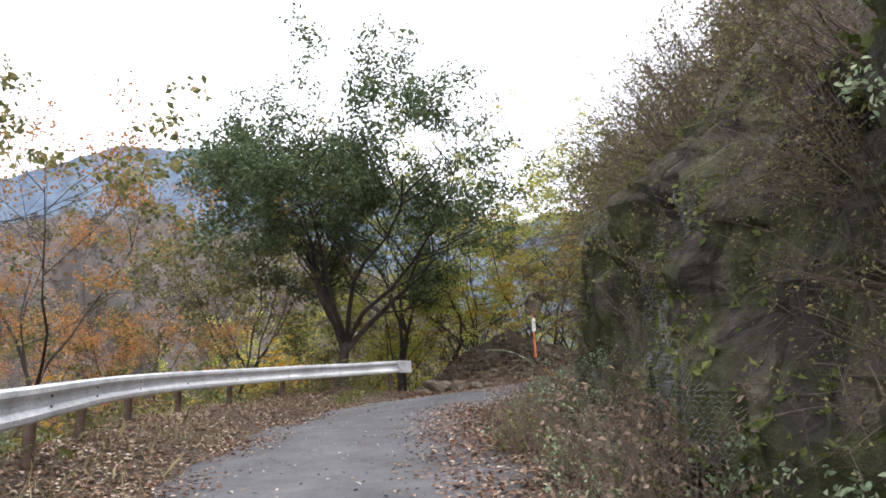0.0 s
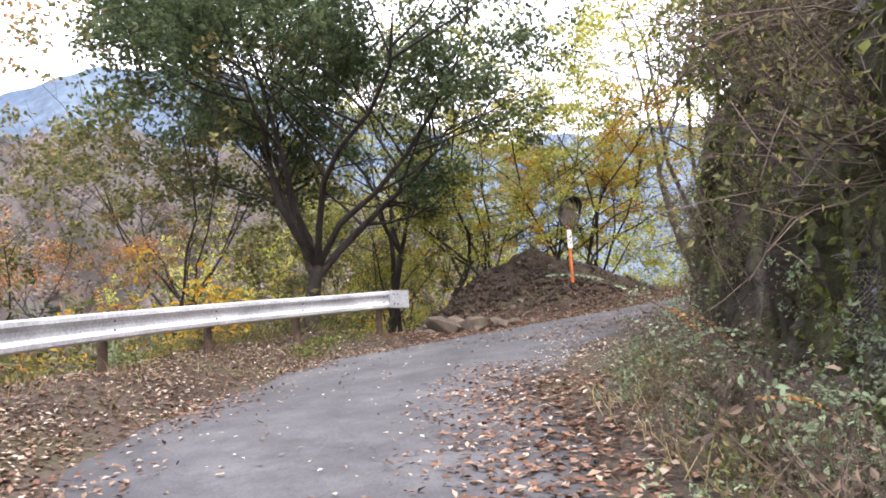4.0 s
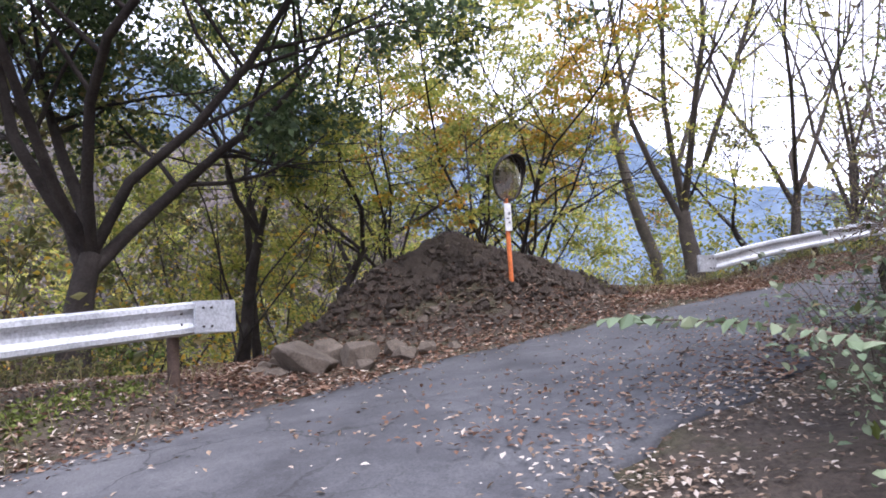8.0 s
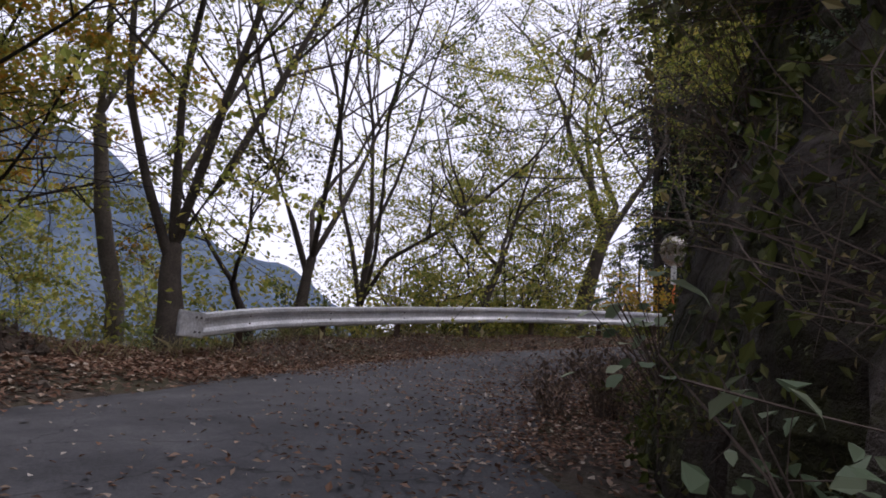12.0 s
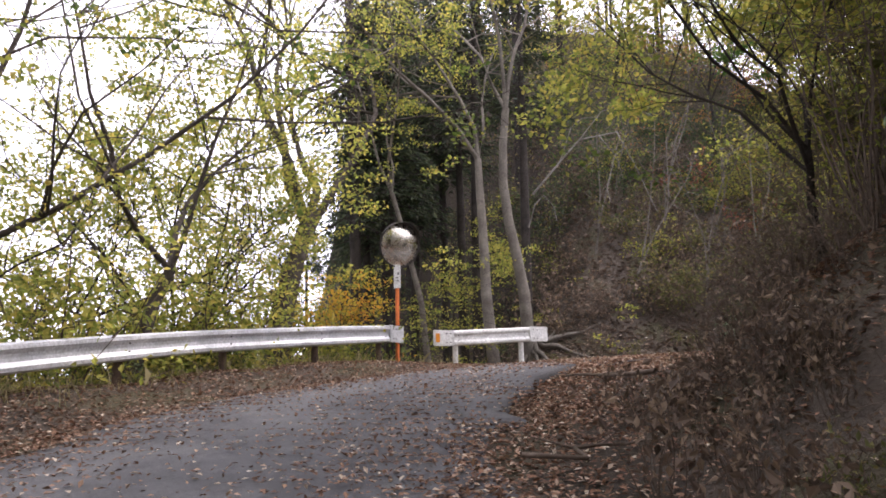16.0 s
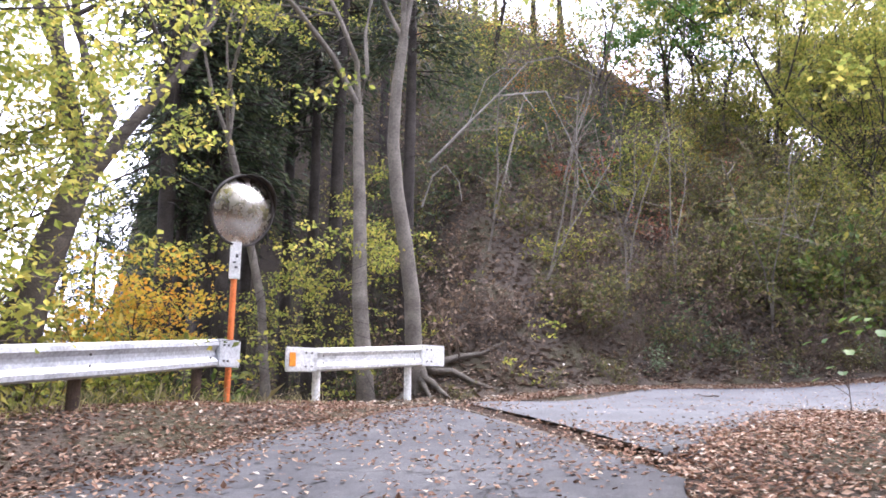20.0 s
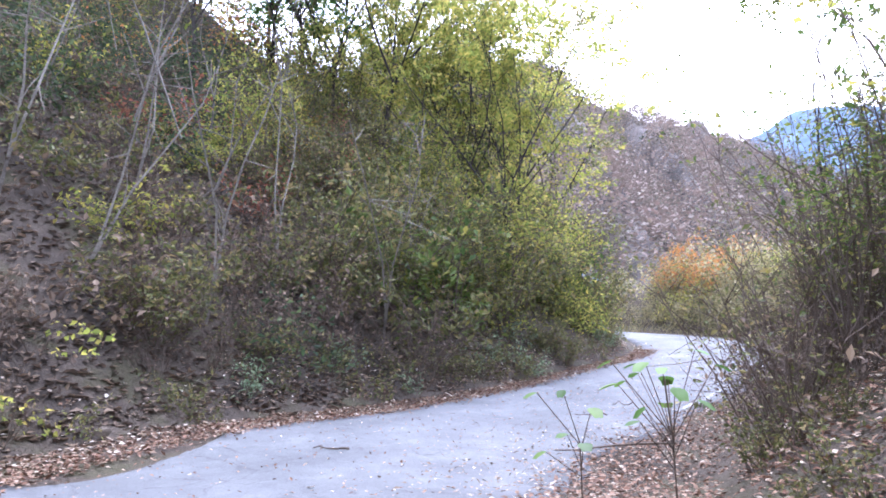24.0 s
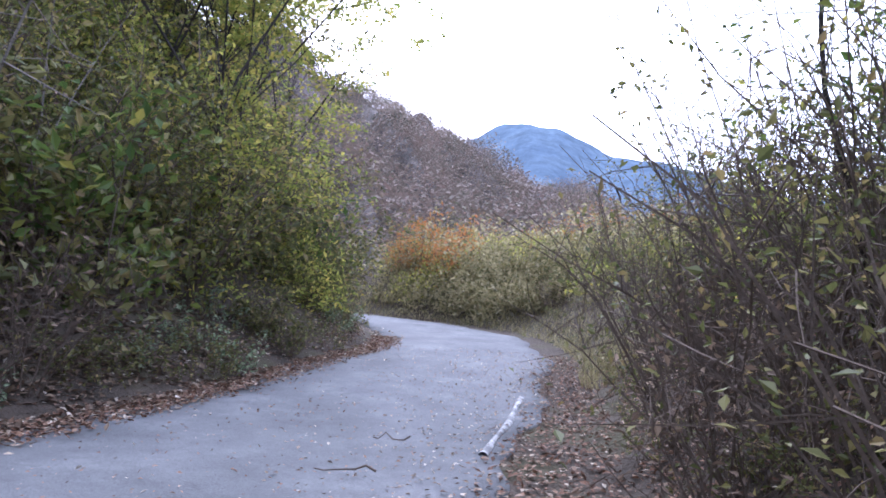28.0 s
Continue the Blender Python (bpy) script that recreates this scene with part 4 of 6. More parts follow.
R = np.random.default_rng(5)
LEAFY = dict(stems=9, height=1.9, spread=0.9, leaves=640, leaf=0.125, sides=6, reach=0.3)
bush_olive = shrub("bush", beside(17.2, 2.0), "olive-green roadside bush on the steep bank", TWIG, OLIVE, 40, "bush", "bushes on the hillside", **LEAFY)
bush_lime = shrub("bush", beside(18.0, 4.0), "yellow-green bush on the steep bank", TWIG, LIME, 41, "bush", "bushes on the hillside", **LEAFY)
bush_green = shrub("bush", beside(18.4, 3.0), "green bush on the steep bank", TWIG, GREEN, 42, "bush", "bushes on the hillside", **LEAFY)
bush_brown = shrub("bush", beside(16.6, 4.0), "brown half-withered bush on the steep bank", TWIG, BROWN_LEAF, 43, "bush", "bushes on the hillside", **dict(LEAFY, leaves=420, leaf=0.1))
bush_orange = shrub("bush", beside(5.0, 6.0), "orange autumn bush on the valley side", TWIG, ORANGE_LEAF, 44, "bush", "autumn bushes", **LEAFY)
bush_yellow = shrub("bush", beside(4.0, 4.0), "yellow autumn bush on the valley side", TWIG, YELLOW, 45, "bush", "autumn bushes", **LEAFY)
bush_red = shrub("bush", beside(16.9, 6.0), "red-leaved bush high on the bank", TWIG, RED_LEAF, 46, "bush", "autumn bushes", **dict(LEAFY, leaves=500))
weed = shrub("weed", (1.3, 8.0), "low tangled weed at the foot of the rock", TWIG, OLIVE, 47, "weed", "weeds along the road", stems=12, height=0.75, spread=1.2, leaves=240, leaf=0.06, sides=4, thick=0.006)
weed_pale = shrub("leafy_weed", (1.5, 10.0), "pale green leafy weed at the foot of the rock", TWIG, PALE_GREEN, 48, "weed", "weeds along the road", stems=9, height=0.85, spread=1.0, leaves=240, leaf=0.065, sides=4, thick=0.006, shaped=True)
brush = shrub("brushwood", beside(14.5, -1.0), "tangled bare brushwood with withered leaves", TWIG, BROWN_LEAF, 49, "brushwood", "brushwood on the inner bank", stems=16, height=1.5, spread=1.3, leaves=190, leaf=0.07, sides=6, thick=0.009, reach=0.35)
shoots = shrub("shoots", beside(17.5, -1.2), "tall thin shoots with sparse yellow-green leaves", TWIG, LIME, 50, "shoots", "shoots on the inner bank", stems=13, height=3.3, spread=0.35, leaves=300, leaf=0.07, bare=0.3, sides=6, thick=0.012, reach=0.14)
bare_bush = shrub("bare_bush", (3.6, 15.6), "nearly bare twiggy bush over the rock", TWIG, OLIVE, 51, "bush", "bushes on the rock", stems=18, height=2.4, spread=0.9, leaves=420, leaf=0.07, sides=6, thick=0.012, reach=0.3)

def thicket(name, n, i_range, off_range, seed, foliage, label, size=1.3, leaves=130, leaf=0.15, tall=1.25):
    """Undergrowth too far off to tell apart: low domes of loose leaves along the slope, as one sheet of stuff."""
    rng = np.random.default_rng(seed)
    c = []
    while len(c) < n:
        i, off = rng.uniform(*i_range), rng.uniform(*off_range)
        x, y = beside(i, off)
        if ((ROAD[:, 0] - x) ** 2 + (ROAD[:, 1] - y) ** 2).min() < (abs(off) + 1.5) ** 2 * 0.6:
            off_range = (off_range[0], off_range[1] * 0.999)
            continue
        s = size * rng.uniform(0.6, 1.5)
        d = rng.normal(size=(leaves, 3))
        d /= np.linalg.norm(d, axis=1, keepdims=True)
        d[:, 2] = np.abs(d[:, 2])
        c.append(np.array([x, y, gh(x, y)]) + d * s * rng.uniform(0.55, 1.05, (leaves, 1)) * [1, 1, tall])
    v, f = leaf_arrays(np.concatenate(c), leaf, rng, 0.4, 0.1, 0.55)
    return tagged(mesh_object(name, v, f, foliage, None, label), "", "undergrowth", "", "stuff")


# hillside past the second mirror
strew(R, bush_brown, 22, (15.6, 17.2), (0.8, 9), 0.7, 1.2)
strew(R, bush_olive, 5, (15.9, 17.2), (0.6, 6), 0.6, 1.1)
strew(R, brush, 34, (15.3, 17.8), (0.3, 9), 0.7, 1.3)
strew(R, bush_olive, 30, (17.1, 20.8), (0.5, 6), 0.7, 1.5)
strew(R, bush_green, 14, (17.4, 21), (0.9, 8), 0.8, 1.6)
big_lime = shrub("bush", beside(18.6, 4.5), "large yellow-green bush on the steep bank", TWIG, LIME, 54, "bush", "bushes on the hillside", stems=13, height=3.6, spread=0.9, leaves=2100, leaf=0.11, sides=7, reach=0.24, thick=0.02)
big_olive = shrub("bush", beside(19.0, 2.6), "large olive-green bush hanging over the road edge", TWIG, OLIVE, 56, "bush", "bushes on the hillside", stems=14, height=3.2, spread=1.0, leaves=2000, leaf=0.1, sides=7, reach=0.26, thick=0.02, arch=0.5)
strew(R, big_lime, 14, (17.2, 20.6), (3.2, 9), 0.6, 1.1)
strew(R, big_olive, 22, (17.0, 20.8), (0.9, 7), 0.6, 1.05)
bare_sapling = shrub("bare_sapling", (26.6, 17.2), "thin pale bare sapling leaning on the steep bank", BARK_GREY, BROWN_LEAF, 57, "sapling", "bare saplings on the bank", stems=2, height=4.6, spread=0.35, leaves=40, leaf=0.07, sides=9, thick=0.028, reach=0.2)
copies(bare_sapling, [(27.5, 15.6), (28.4, 18.0), (29.2, 16.4), (26.9, 13.6), (28.0, 12.2), (30.5, 17.6), (26.2, 19.3), (27.8, 20.0), (29.8, 19.4), (31.5, 15.5)], R, 0.8, 1.2, 22)
strew(R, bush_olive, 6, (15.9, 17.3), (1.0, 6), 0.7, 1.1)
strew(R, bush_lime, 5, (16.0, 17.3), (2.0, 7), 0.6, 0.9)
strew(R, bush_yellow, 3, (17.0, 19), (6, 10), 0.6, 0.9)
strew(R, weed, 46, (15.2, 21), (0.0, 0.9), 0.7, 1.3)
strew(R, weed_pale, 10, (15.8, 20), (0.0, 0.9), 0.6, 1.1)
thicket("undergrowth", 90, (15.6, 23), (9, 28), 201, OLIVE, "olive undergrowth high on the hillside", 1.8)
thicket("undergrowth", 70, (16.2, 22.5), (10, 30), 202, BROWN_LEAF, "brown withered undergrowth high on the hillside", 1.8)
thicket("undergrowth", 60, (16.4, 22), (8, 26), 203, LIME, "yellow-green undergrowth high on the hillside", 1.9)
thicket("undergrowth", 24, (6.6, 11), (2.5, 9), 215, LIME, "bright yellow-green undergrowth below the valley edge", 2.1, 520, 0.14, 3.0)
thicket("undergrowth", 30, (10.5, 15), (2.5, 9), 217, LIME, "yellow-green undergrowth below the second guardrail", 1.7, 420, 0.14, 2.6)
thicket("undergrowth", 20, (6.0, 9), (2.5, 12), 218, YELLOW, "yellow undergrowth below the valley edge", 1.7, 400, 0.15, 2.8)
thicket("undergrowth", 40, (2.0, 7.0), (2.0, 9), 216, GREEN, "dull green undergrowth beyond the guardrail", 1.3, 150, 0.14)
thicket("undergrowth", 26, (16.2, 22), (10, 28), 204, ORANGE_LEAF, "orange undergrowth high on the hillside", 1.6)
thicket("undergrowth", 120, (14.8, 16.4), (1.0, 20), 206, BROWN_LEAF, "dead undergrowth below the cedars", 0.8, 70, 0.14)
thicket("undergrowth", 60, (14.6, 16.2), (2.0, 22), 205, OLIVE, "olive undergrowth below the cedars", 0.9, 80, 0.15)
strew(R, bush_olive, 14, (19.4, 22), (0.4, 4), 0.6, 1.1)
thicket("undergrowth", 60, (15.2, 16.8), (6, 24), 219, OLIVE, "olive undergrowth between the cedars and the open bank", 1.4, 220, 0.14, 1.9)
thicket("undergrowth", 60, (15.2, 16.6), (5, 24), 220, EVERGREEN, "dark green undergrowth between the cedars and the open bank", 1.2, 200, 0.13, 1.6)
thicket("undergrowth", 46, (19.6, 23), (-18, -1.5), 221, LIME, "yellow-green bushes beyond the bend", 0.9, 260, 0.11, 1.1)
thicket("undergrowth", 46, (19.4, 23), (-14, -1.2), 222, OLIVE, "olive bushes at the far bend", 0.8, 260, 0.11, 1.1)
thicket("undergrowth", 40, (20.0, 23), (-16, -1.5), 207, GRASS, "pale tall grass beyond the bend", 1.4, 170, 0.22)
thicket("undergrowth", 14, (20.6, 22.6), (-16, -7), 208, ORANGE_LEAF, "orange bushes beyond the bend", 1.6, 170, 0.16)
thicket("undergrowth", 40, (20, 23.5), (-26, -8), 209, OLIVE, "olive bushes beyond the bend", 2.2)
def patch(n, centre, radius, seed, foliage, label, size, leaves, leaf, tall):
    """A patch of low bushes or tall grass round one place, as one sheet of stuff."""
    rng = np.random.default_rng(seed)
    c = []
    while len(c) < n:
        x, y = rng.normal(centre[0], radius * 0.6), rng.normal(centre[1], radius * 0.6)
        if ((ROAD[:, 0] - x) ** 2 + (ROAD[:, 1] - y) ** 2).min() < 2.9 ** 2:
            continue
        d = rng.normal(size=(leaves, 3))
        d /= np.linalg.norm(d, axis=1, keepdims=True)
        d[:, 2] = np.abs(d[:, 2])
        c.append(np.array([x, y, gh(x, y)]) + d * size * rng.uniform(0.6, 1.4) * rng.uniform(0.4, 1.05, (leaves, 1)) * [1, 1, tall])
    v, f = leaf_arrays(np.concatenate(c), leaf, rng, 0.2, 0.0, 0.4)
    return tagged(mesh_object("undergrowth", v, f, foliage, None, label), "", "undergrowth", "", "stuff")


patch(190, (30.0, -5.5), 5.0, 230, GRASS, "pale dry grass filling the inside of the far bend", 0.7, 260, 0.15, 1.5)
patch(30, (31.5, -8.5), 5.0, 231, LIME, "yellow-green bushes inside the far bend", 0.8, 240, 0.12, 1.3)
patch(16, (26.5, -6.5), 4.0, 232, OLIVE, "olive bushes inside the far bend", 0.8, 240, 0.12, 1.3)
patch(30, (29.4, 6.0), 3.0, 233, OLIVE, "olive bushes at the foot of the far bank", 0.8, 260, 0.11, 1.4)
patch(26, (29.6, 6.5), 3.0, 234, LIME, "yellow-green bushes at the foot of the far bank", 0.9, 260, 0.11, 1.4)
patch(80, (36.0, 19.0), 7.0, 235, EVERGREEN, "dark green undergrowth high beside the cedars", 1.1, 260, 0.13, 1.5)
patch(50, (37.5, 17.5), 7.0, 236, OLIVE, "olive undergrowth high beside the cedars", 1.2, 260, 0.13, 1.6)
patch(20, (38.5, 15.0), 5.0, 237, ORANGE_LEAF, "orange undergrowth high on the bank", 0.9, 200, 0.12, 1.4)
patch(60, (49.0, 34.5), 6.0, 238, OLIVE, "dull undergrowth under the far cedars", 1.5, 240, 0.17, 2.0)
# valley side
strew(R, bush_olive, 28, (1.0, 6.6), (1.4, 4.5), 0.9, 1.5)
strew(R, brush, 16, (1.5, 6.6), (1.3, 4), 1.1, 1.7)
strew(R, bush_green, 12, (1.0, 6.6), (1.4, 4.5), 0.9, 1.5)
strew(R, bush_orange, 14, (1.2, 6.2), (1.8, 7), 0.8, 1.5)
strew(R, bush_yellow, 12, (1.2, 6.4), (1.0, 7), 0.7, 1.3)
strew(R, bush_lime, 16, (6.8, 14.4), (1.2, 6), 0.7, 1.3)
strew(R, bush_green, 14, (6.8, 14.4), (0.6, 5), 0.6, 1.1)
thicket("undergrowth", 60, (0.8, 6.5), (5, 24), 210, ORANGE_LEAF, "orange autumn undergrowth on the valley slope", 1.9)
thicket("undergrowth", 40, (0.8, 7.5), (5, 24), 211, OLIVE, "olive undergrowth on the valley slope", 2.0)
thicket("undergrowth", 40, (1.5, 8.5), (4, 20), 212, YELLOW, "yellow undergrowth on the valley slope", 1.5)
thicket("undergrowth", 130, (7.0, 15), (4, 26), 213, LIME, "yellow-green undergrowth on the valley slope", 1.9)
strew(R, bush_lime, 20, (10.4, 14.5), (0.9, 2.8), 0.8, 1.2)
strew(R, bush_green, 12, (10.4, 14.5), (0.7, 2.4), 0.6, 1.0)
strew(R, weed, 44, (1.5, 6.8), (0.01, 0.7), 0.5, 0.95)
strew(R, weed_pale, 12, (1.5, 5.5), (0.01, 0.7), 0.5, 0.8)
strew(R, weed, 30, (9.9, 14.4), (0.01, 0.8), 0.5, 0.9)
strew(R, weed_pale, 10, (10, 14.4), (0.1, 1.0), 0.5, 0.9)
# foot of the rock and inner bank
for x, y, s in [(R.uniform(0.7, 1.9), R.uniform(3.6, 14.2), R.uniform(0.55, 1.0)) for _ in range(78)]:
    x += max(0, (y - 11.5) * 0.25)
    copies((weed, weed, weed_pale, brush)[R.integers(0, 4)], [(x, y)], R, s * 0.8, s * 0.95)
strew(R, weed, 30, (6.2, 10.6), (-0.7, -0.01), 0.5, 0.9)
for _ in range(26):
    y = R.uniform(9.5, 15.0)
    copies((weed, weed_pale, weed_pale, brush)[R.integers(0, 4)], [(R.uniform(1.05, 1.8) + max(0, (y - 11.5) * 0.2), y)], R, 0.42, 0.66, 10)
strew(R, brush, 15, (9.9, 15), (-2.6, -0.3), 0.5, 0.9)
strew(R, brush, 20, (15, 21), (-3.2, -0.1), 0.6, 1.0)
strew(R, brush, 14, (16.3, 19.4), (-2.6, -0.05), 0.8, 1.2)
strew(R, bare_bush, 16, (16, 19.5), (-3.2, -0.5), 0.7, 1.1)
shoots_olive = shrub("shoots", beside(18.2, -1.6), "tall thin shoots with small olive leaves", TWIG, OLIVE, 58, "shoots", "shoots on the inner bank", stems=13, height=3.3, spread=0.35, leaves=520, leaf=0.055, bare=0.25, sides=7, thick=0.011, reach=0.14)
strew(R, shoots_olive, 24, (14.9, 20.5), (-3.4, -0.6), 0.7, 1.15, 5)
tall_shoots = shrub("shoots", (18.1, 14.2), "tall leafy green shoots rising above the bank", TWIG, GREEN, 55, "shoots", "shoots on the inner bank", stems=10, height=4.6, spread=0.3, leaves=700, leaf=0.075, bare=0.3, sides=8, thick=0.013, reach=0.13)
copies(tall_shoots, [(17.5, 13.8), (18.7, 13.1), (17.2, 15.0), (18.6, 11.9), (17.9, 12.6)], R, 0.85, 1.1, 4)
strew(R, bush_olive, 10, (16.6, 21.0), (-4.5, -1.6), 0.5, 0.85)
strew(R, bush_lime, 14, (12.6, 16.0), (-5.5, -2.8), 0.7, 1.0)
strew(R, bush_olive, 8, (12.5, 15.5), (-5.0, -1.8), 0.8, 1.4)
strew(R, shoots, 24, (12.3, 15.4), (-3.8, -1.2), 0.7, 1.1, 6)
strew(R, weed, 24, (15, 21), (-0.8, -0.05), 0.5, 0.9)
strew(R, brush, 14, (14.6, 17.2), (-3.6, -0.3), 0.6, 1.0)
strew(R, weed, 16, (14.6, 17.2), (-2.6, -0.3), 0.5, 0.9)
strew(R, bare_bush, 5, (15.0, 17.4), (-4.0, -1.4), 0.6, 0.9)
# on the rock
strew(R, bare_bush, 5, (5.0, 6.8), (-1.6, -0.4), 0.6, 0.9, 12)
strew(R, bush_olive, 3, (5.2, 6.8), (-1.4, -0.4), 0.5, 0.8, 12)
strew(R, bare_bush, 30, (1.0, 10.5), (-4.5, -1.2), 0.7, 1.1, 14)
strew(R, bush_green, 5, (8.3, 10.2), (-2.2, -1.0), 0.6, 1.0, 16)
strew(R, bush_olive, 16, (1.0, 7.0), (-6, -1.6), 0.6, 1.1, 14)
strew(R, bush_brown, 13, (1.0, 8.6), (-6, -0.9), 0.7, 1.2, 14)
thicket("undergrowth", 60, (1.0, 11), (-14, -5), 214, OLIVE, "olive undergrowth on top of the rock", 1.6)
# leafy shrubs with pale leaves along the shaded rock
pale_shrub = shrub("leafy_shrub", (3.95, 17.2), "leafy shrub with pale rounded leaves by the shaded rock", TWIG, PALE_GREEN, 53, "shrub", "pale-leaved shrubs by the rock", stems=8, height=1.35, spread=0.8, leaves=230, leaf=0.06, sides=5, thick=0.006, narrow=0.7, flat=0.4, shaped=True)
copies(pale_shrub, [(3.5, 16.35), (2.85, 15.4)], R, 0.8, 1.1, 10)
copies(pale_shrub, [(2.0, 14.1), (2.3, 14.8), (2.05, 13.3), (1.9, 12.2), (2.6, 15.2), (2.0, 11.3)], R, 0.6, 0.85, 10)
copies(pale_shrub, [(1.75, 10.4), (1.7, 8.2), (1.65, 6.4), (1.9, 5.0)], R, 0.5, 0.7, 10)
# withered plants on the inner bank
withered = shrub("withered_plant", (10.4, 20.35), "withered plant with hanging dark brown leaves", TWIG, BROWN_LEAF, 52, "plant", "withered plants on the inner bank", stems=11, height=0.95, spread=0.5, leaves=150, leaf=0.075, droop=1.1, sides=2, thick=0.007, bare=0.35)
for _ in range(26):
    x = R.uniform(7.8, 12.4)
    copies(withered, [(x, 19.75 + 0.25 * math.sin(x) + R.uniform(-0.5, 0.65))], R, 0.55, 0.9)

# young trees on the valley slope and hillside
YOUNG = dict(height=10.0, radius=0.09, forks=4, fork_at=2.8, spread=0.65, twigs=3, leaves=24, leaf=0.14, flat=0.6, puff=1.2, cover=0.6)
young_lime = plant_tree("young_tree", (2.2, 36.0), "young tree with yellow-green leaves on the valley slope", BARK_DARK, LIME, 60, group="young trees on the slope", **YOUNG)
young_orange = plant_tree("young_tree", (-7.9, 12.6), "young tree with orange leaves beyond the guardrail", BARK_DARK, ORANGE_LEAF, 61, group="young trees on the slope", **dict(YOUNG, height=6.8, fork_at=2.0, leaf=0.075, leaves=40))
young_olive = plant_tree("young_tree", (-5.6, 23.5), "young thin tree with olive leaves", BARK_DARK, OLIVE, 62, group="young trees on the slope", **YOUNG)
copies(young_orange, [(-8.6, 16.5), (-9.5, 11.0), (-7.5, 19.5), (-11, 22)], R, 0.6, 0.8, 3)
strew(R, young_lime, 10, (7.4, 14.4), (6, 20), 0.8, 1.2)
copies(young_lime, [(0.2, 29.2), (2.4, 30.6), (-2.5, 26.8), (4.8, 30.2), (-3.8, 27.8)], R, 0.55, 0.8, 7)
copies(young_lime, [(19.0, 28.6), (21.2, 28.6)], R, 0.55, 0.7, 5)
strew(R, young_olive, 10, (5.8, 9.8), (4, 16), 0.8, 1.2)
strew(R, young_olive, 6, (2.0, 6.0), (3.0, 7), 0.5, 0.75)
strew(R, young_orange, 7, (1.0, 5.8), (7, 18), 0.8, 1.1)
strew(R, young_olive, 6, (16.4, 22), (8, 24), 0.8, 1.3)
strew(R, young_lime, 12, (17.2, 20.6), (4.5, 11), 0.7, 1.1)
strew(R, young_lime, 8, (18.4, 20.4), (2.0, 5), 0.6, 0.85)
strew(R, big_lime, 10, (18.2, 20.4), (1.4, 5), 0.8, 1.2)
strew(R, young_olive, 5, (2.5, 11), (-9, -3), 0.5, 0.8)

# cedars
def cedar_mesh(rng, height=17):
    wood = [tube_arrays(np.array([(0, 0, -0.4), (0.03, 0, height * 0.4), (0, 0.04, height * 0.75), (0, 0, height)]), [0.19, 0.14, 0.08, 0.02], 9)]
    c, ways = [], []
    for k in range(105):
        z = height * (0.47 + 0.52 * rng.random())
        reach = (height - z) * 0.15 + 0.45
        a = rng.uniform(0, 6.28)
        e = np.array([math.cos(a) * reach, math.sin(a) * reach, z - 0.25 * reach])
        s = np.array([0, 0, z])
        wood.append(tube_arrays(np.array([s, (s + e) / 2 + [0, 0, 0.06], e]), [0.025, 0.018, 0.006], 3))
        for g in rng.uniform(0.3, 1.05, 28):
            c.append(s + (e - s) * g + rng.normal(size=3) * 0.12)
            ways.append(e - s + [0, 0, -0.4])
    for k in range(26):
        z, a = height * rng.uniform(0.08, 0.36), rng.uniform(0, 6.28)
        wood.append(tube_arrays(np.array([(0, 0, z), (math.cos(a) * 0.4, math.sin(a) * 0.4, z - 0.08), (math.cos(a) * 0.9, math.sin(a) * 0.9, z - 0.3)]), [0.014, 0.01, 0.004], 3))
    w = np.array(ways)
    return (*wood[0], *join_arrays(wood[1:]), *leaf_arrays(np.array(c), 0.2, rng, 0.3, 0.25, 0.34, w / np.linalg.norm(w, axis=1, keepdims=True)))


def cedar(at, seed):
    tv, tf, wv, wf, lv, lf = cedar_mesh(np.random.default_rng(seed))
    root = thing("cedar", (at[0], at[1], gh(*at)), "tall dark cedar with a straight bare lower trunk", "tree", "cedar wood")
    mesh_object("trunk", tv, tf, BARK_DARK, root, "", True)
    tagged(mesh_object("branchwork", wv, wf, BARK_DARK, root, "", True), "", "", "", "stuff")
    mesh_object("crown", lv, lf, CEDAR, root)
    return root


cedar_a = cedar((29.5, 24.5), 70)
copies(big_lime, [(18.5, 27.9), (17.8, 27.4), (15.2, 28.2), (19.2, 28.8), (17.4, 28.4), (20.9, 28.3), (21.6, 27.5), (22.7, 28.2), (16.4, 28.6)], R, 0.8, 1.15, 8)
for k in range(27):
    x = 26 + 20 * R.random() ** 1.3
    y = 22.4 + (x - 11) * R.uniform(-0.06, 0.34)
    copies(cedar_a, [(x, y)], R, 0.8, 1.15, 1.5)
copies(cedar_a, [(R.uniform(38, 52), R.uniform(29.5, 37)) for _ in range(9)], R, 0.8, 1.15, 1.5)
strew(R, cedar_a, 10, (16.6, 20), (16, 34), 0.5, 0.8, 2)


# understory in front of the cedars, and the saplings that stand out on the hillside
under_lime = plant_tree("sapling", (25.2, 23.6), "slim sapling with level sprays of yellow-green leaves", BARK_DARK, LIME, 71, group="saplings under the cedars",
                        height=5.5, radius=0.05, forks=4, fork_at=1.2, spread=0.9, twigs=4, leaves=15, leaf=0.08, flat=0.9, puff=0.9, cover=0.3, upward=0.0)
copies(under_lime, [(26.4, 22.8), (27.5, 24.6), (28.9, 23.0), (25.6, 27.6), (24.0, 27.0)], R, 0.7, 1.1, 6)
plant_tree("sapling", (34.6, 12.0), "bright green sapling high on the bank", BARK_GREY, FRESH, 72, height=6.5, radius=0.06, forks=4, fork_at=1.8, spread=0.6, twigs=4, leaves=26, leaf=0.13, flat=0.5, cover=0.7)
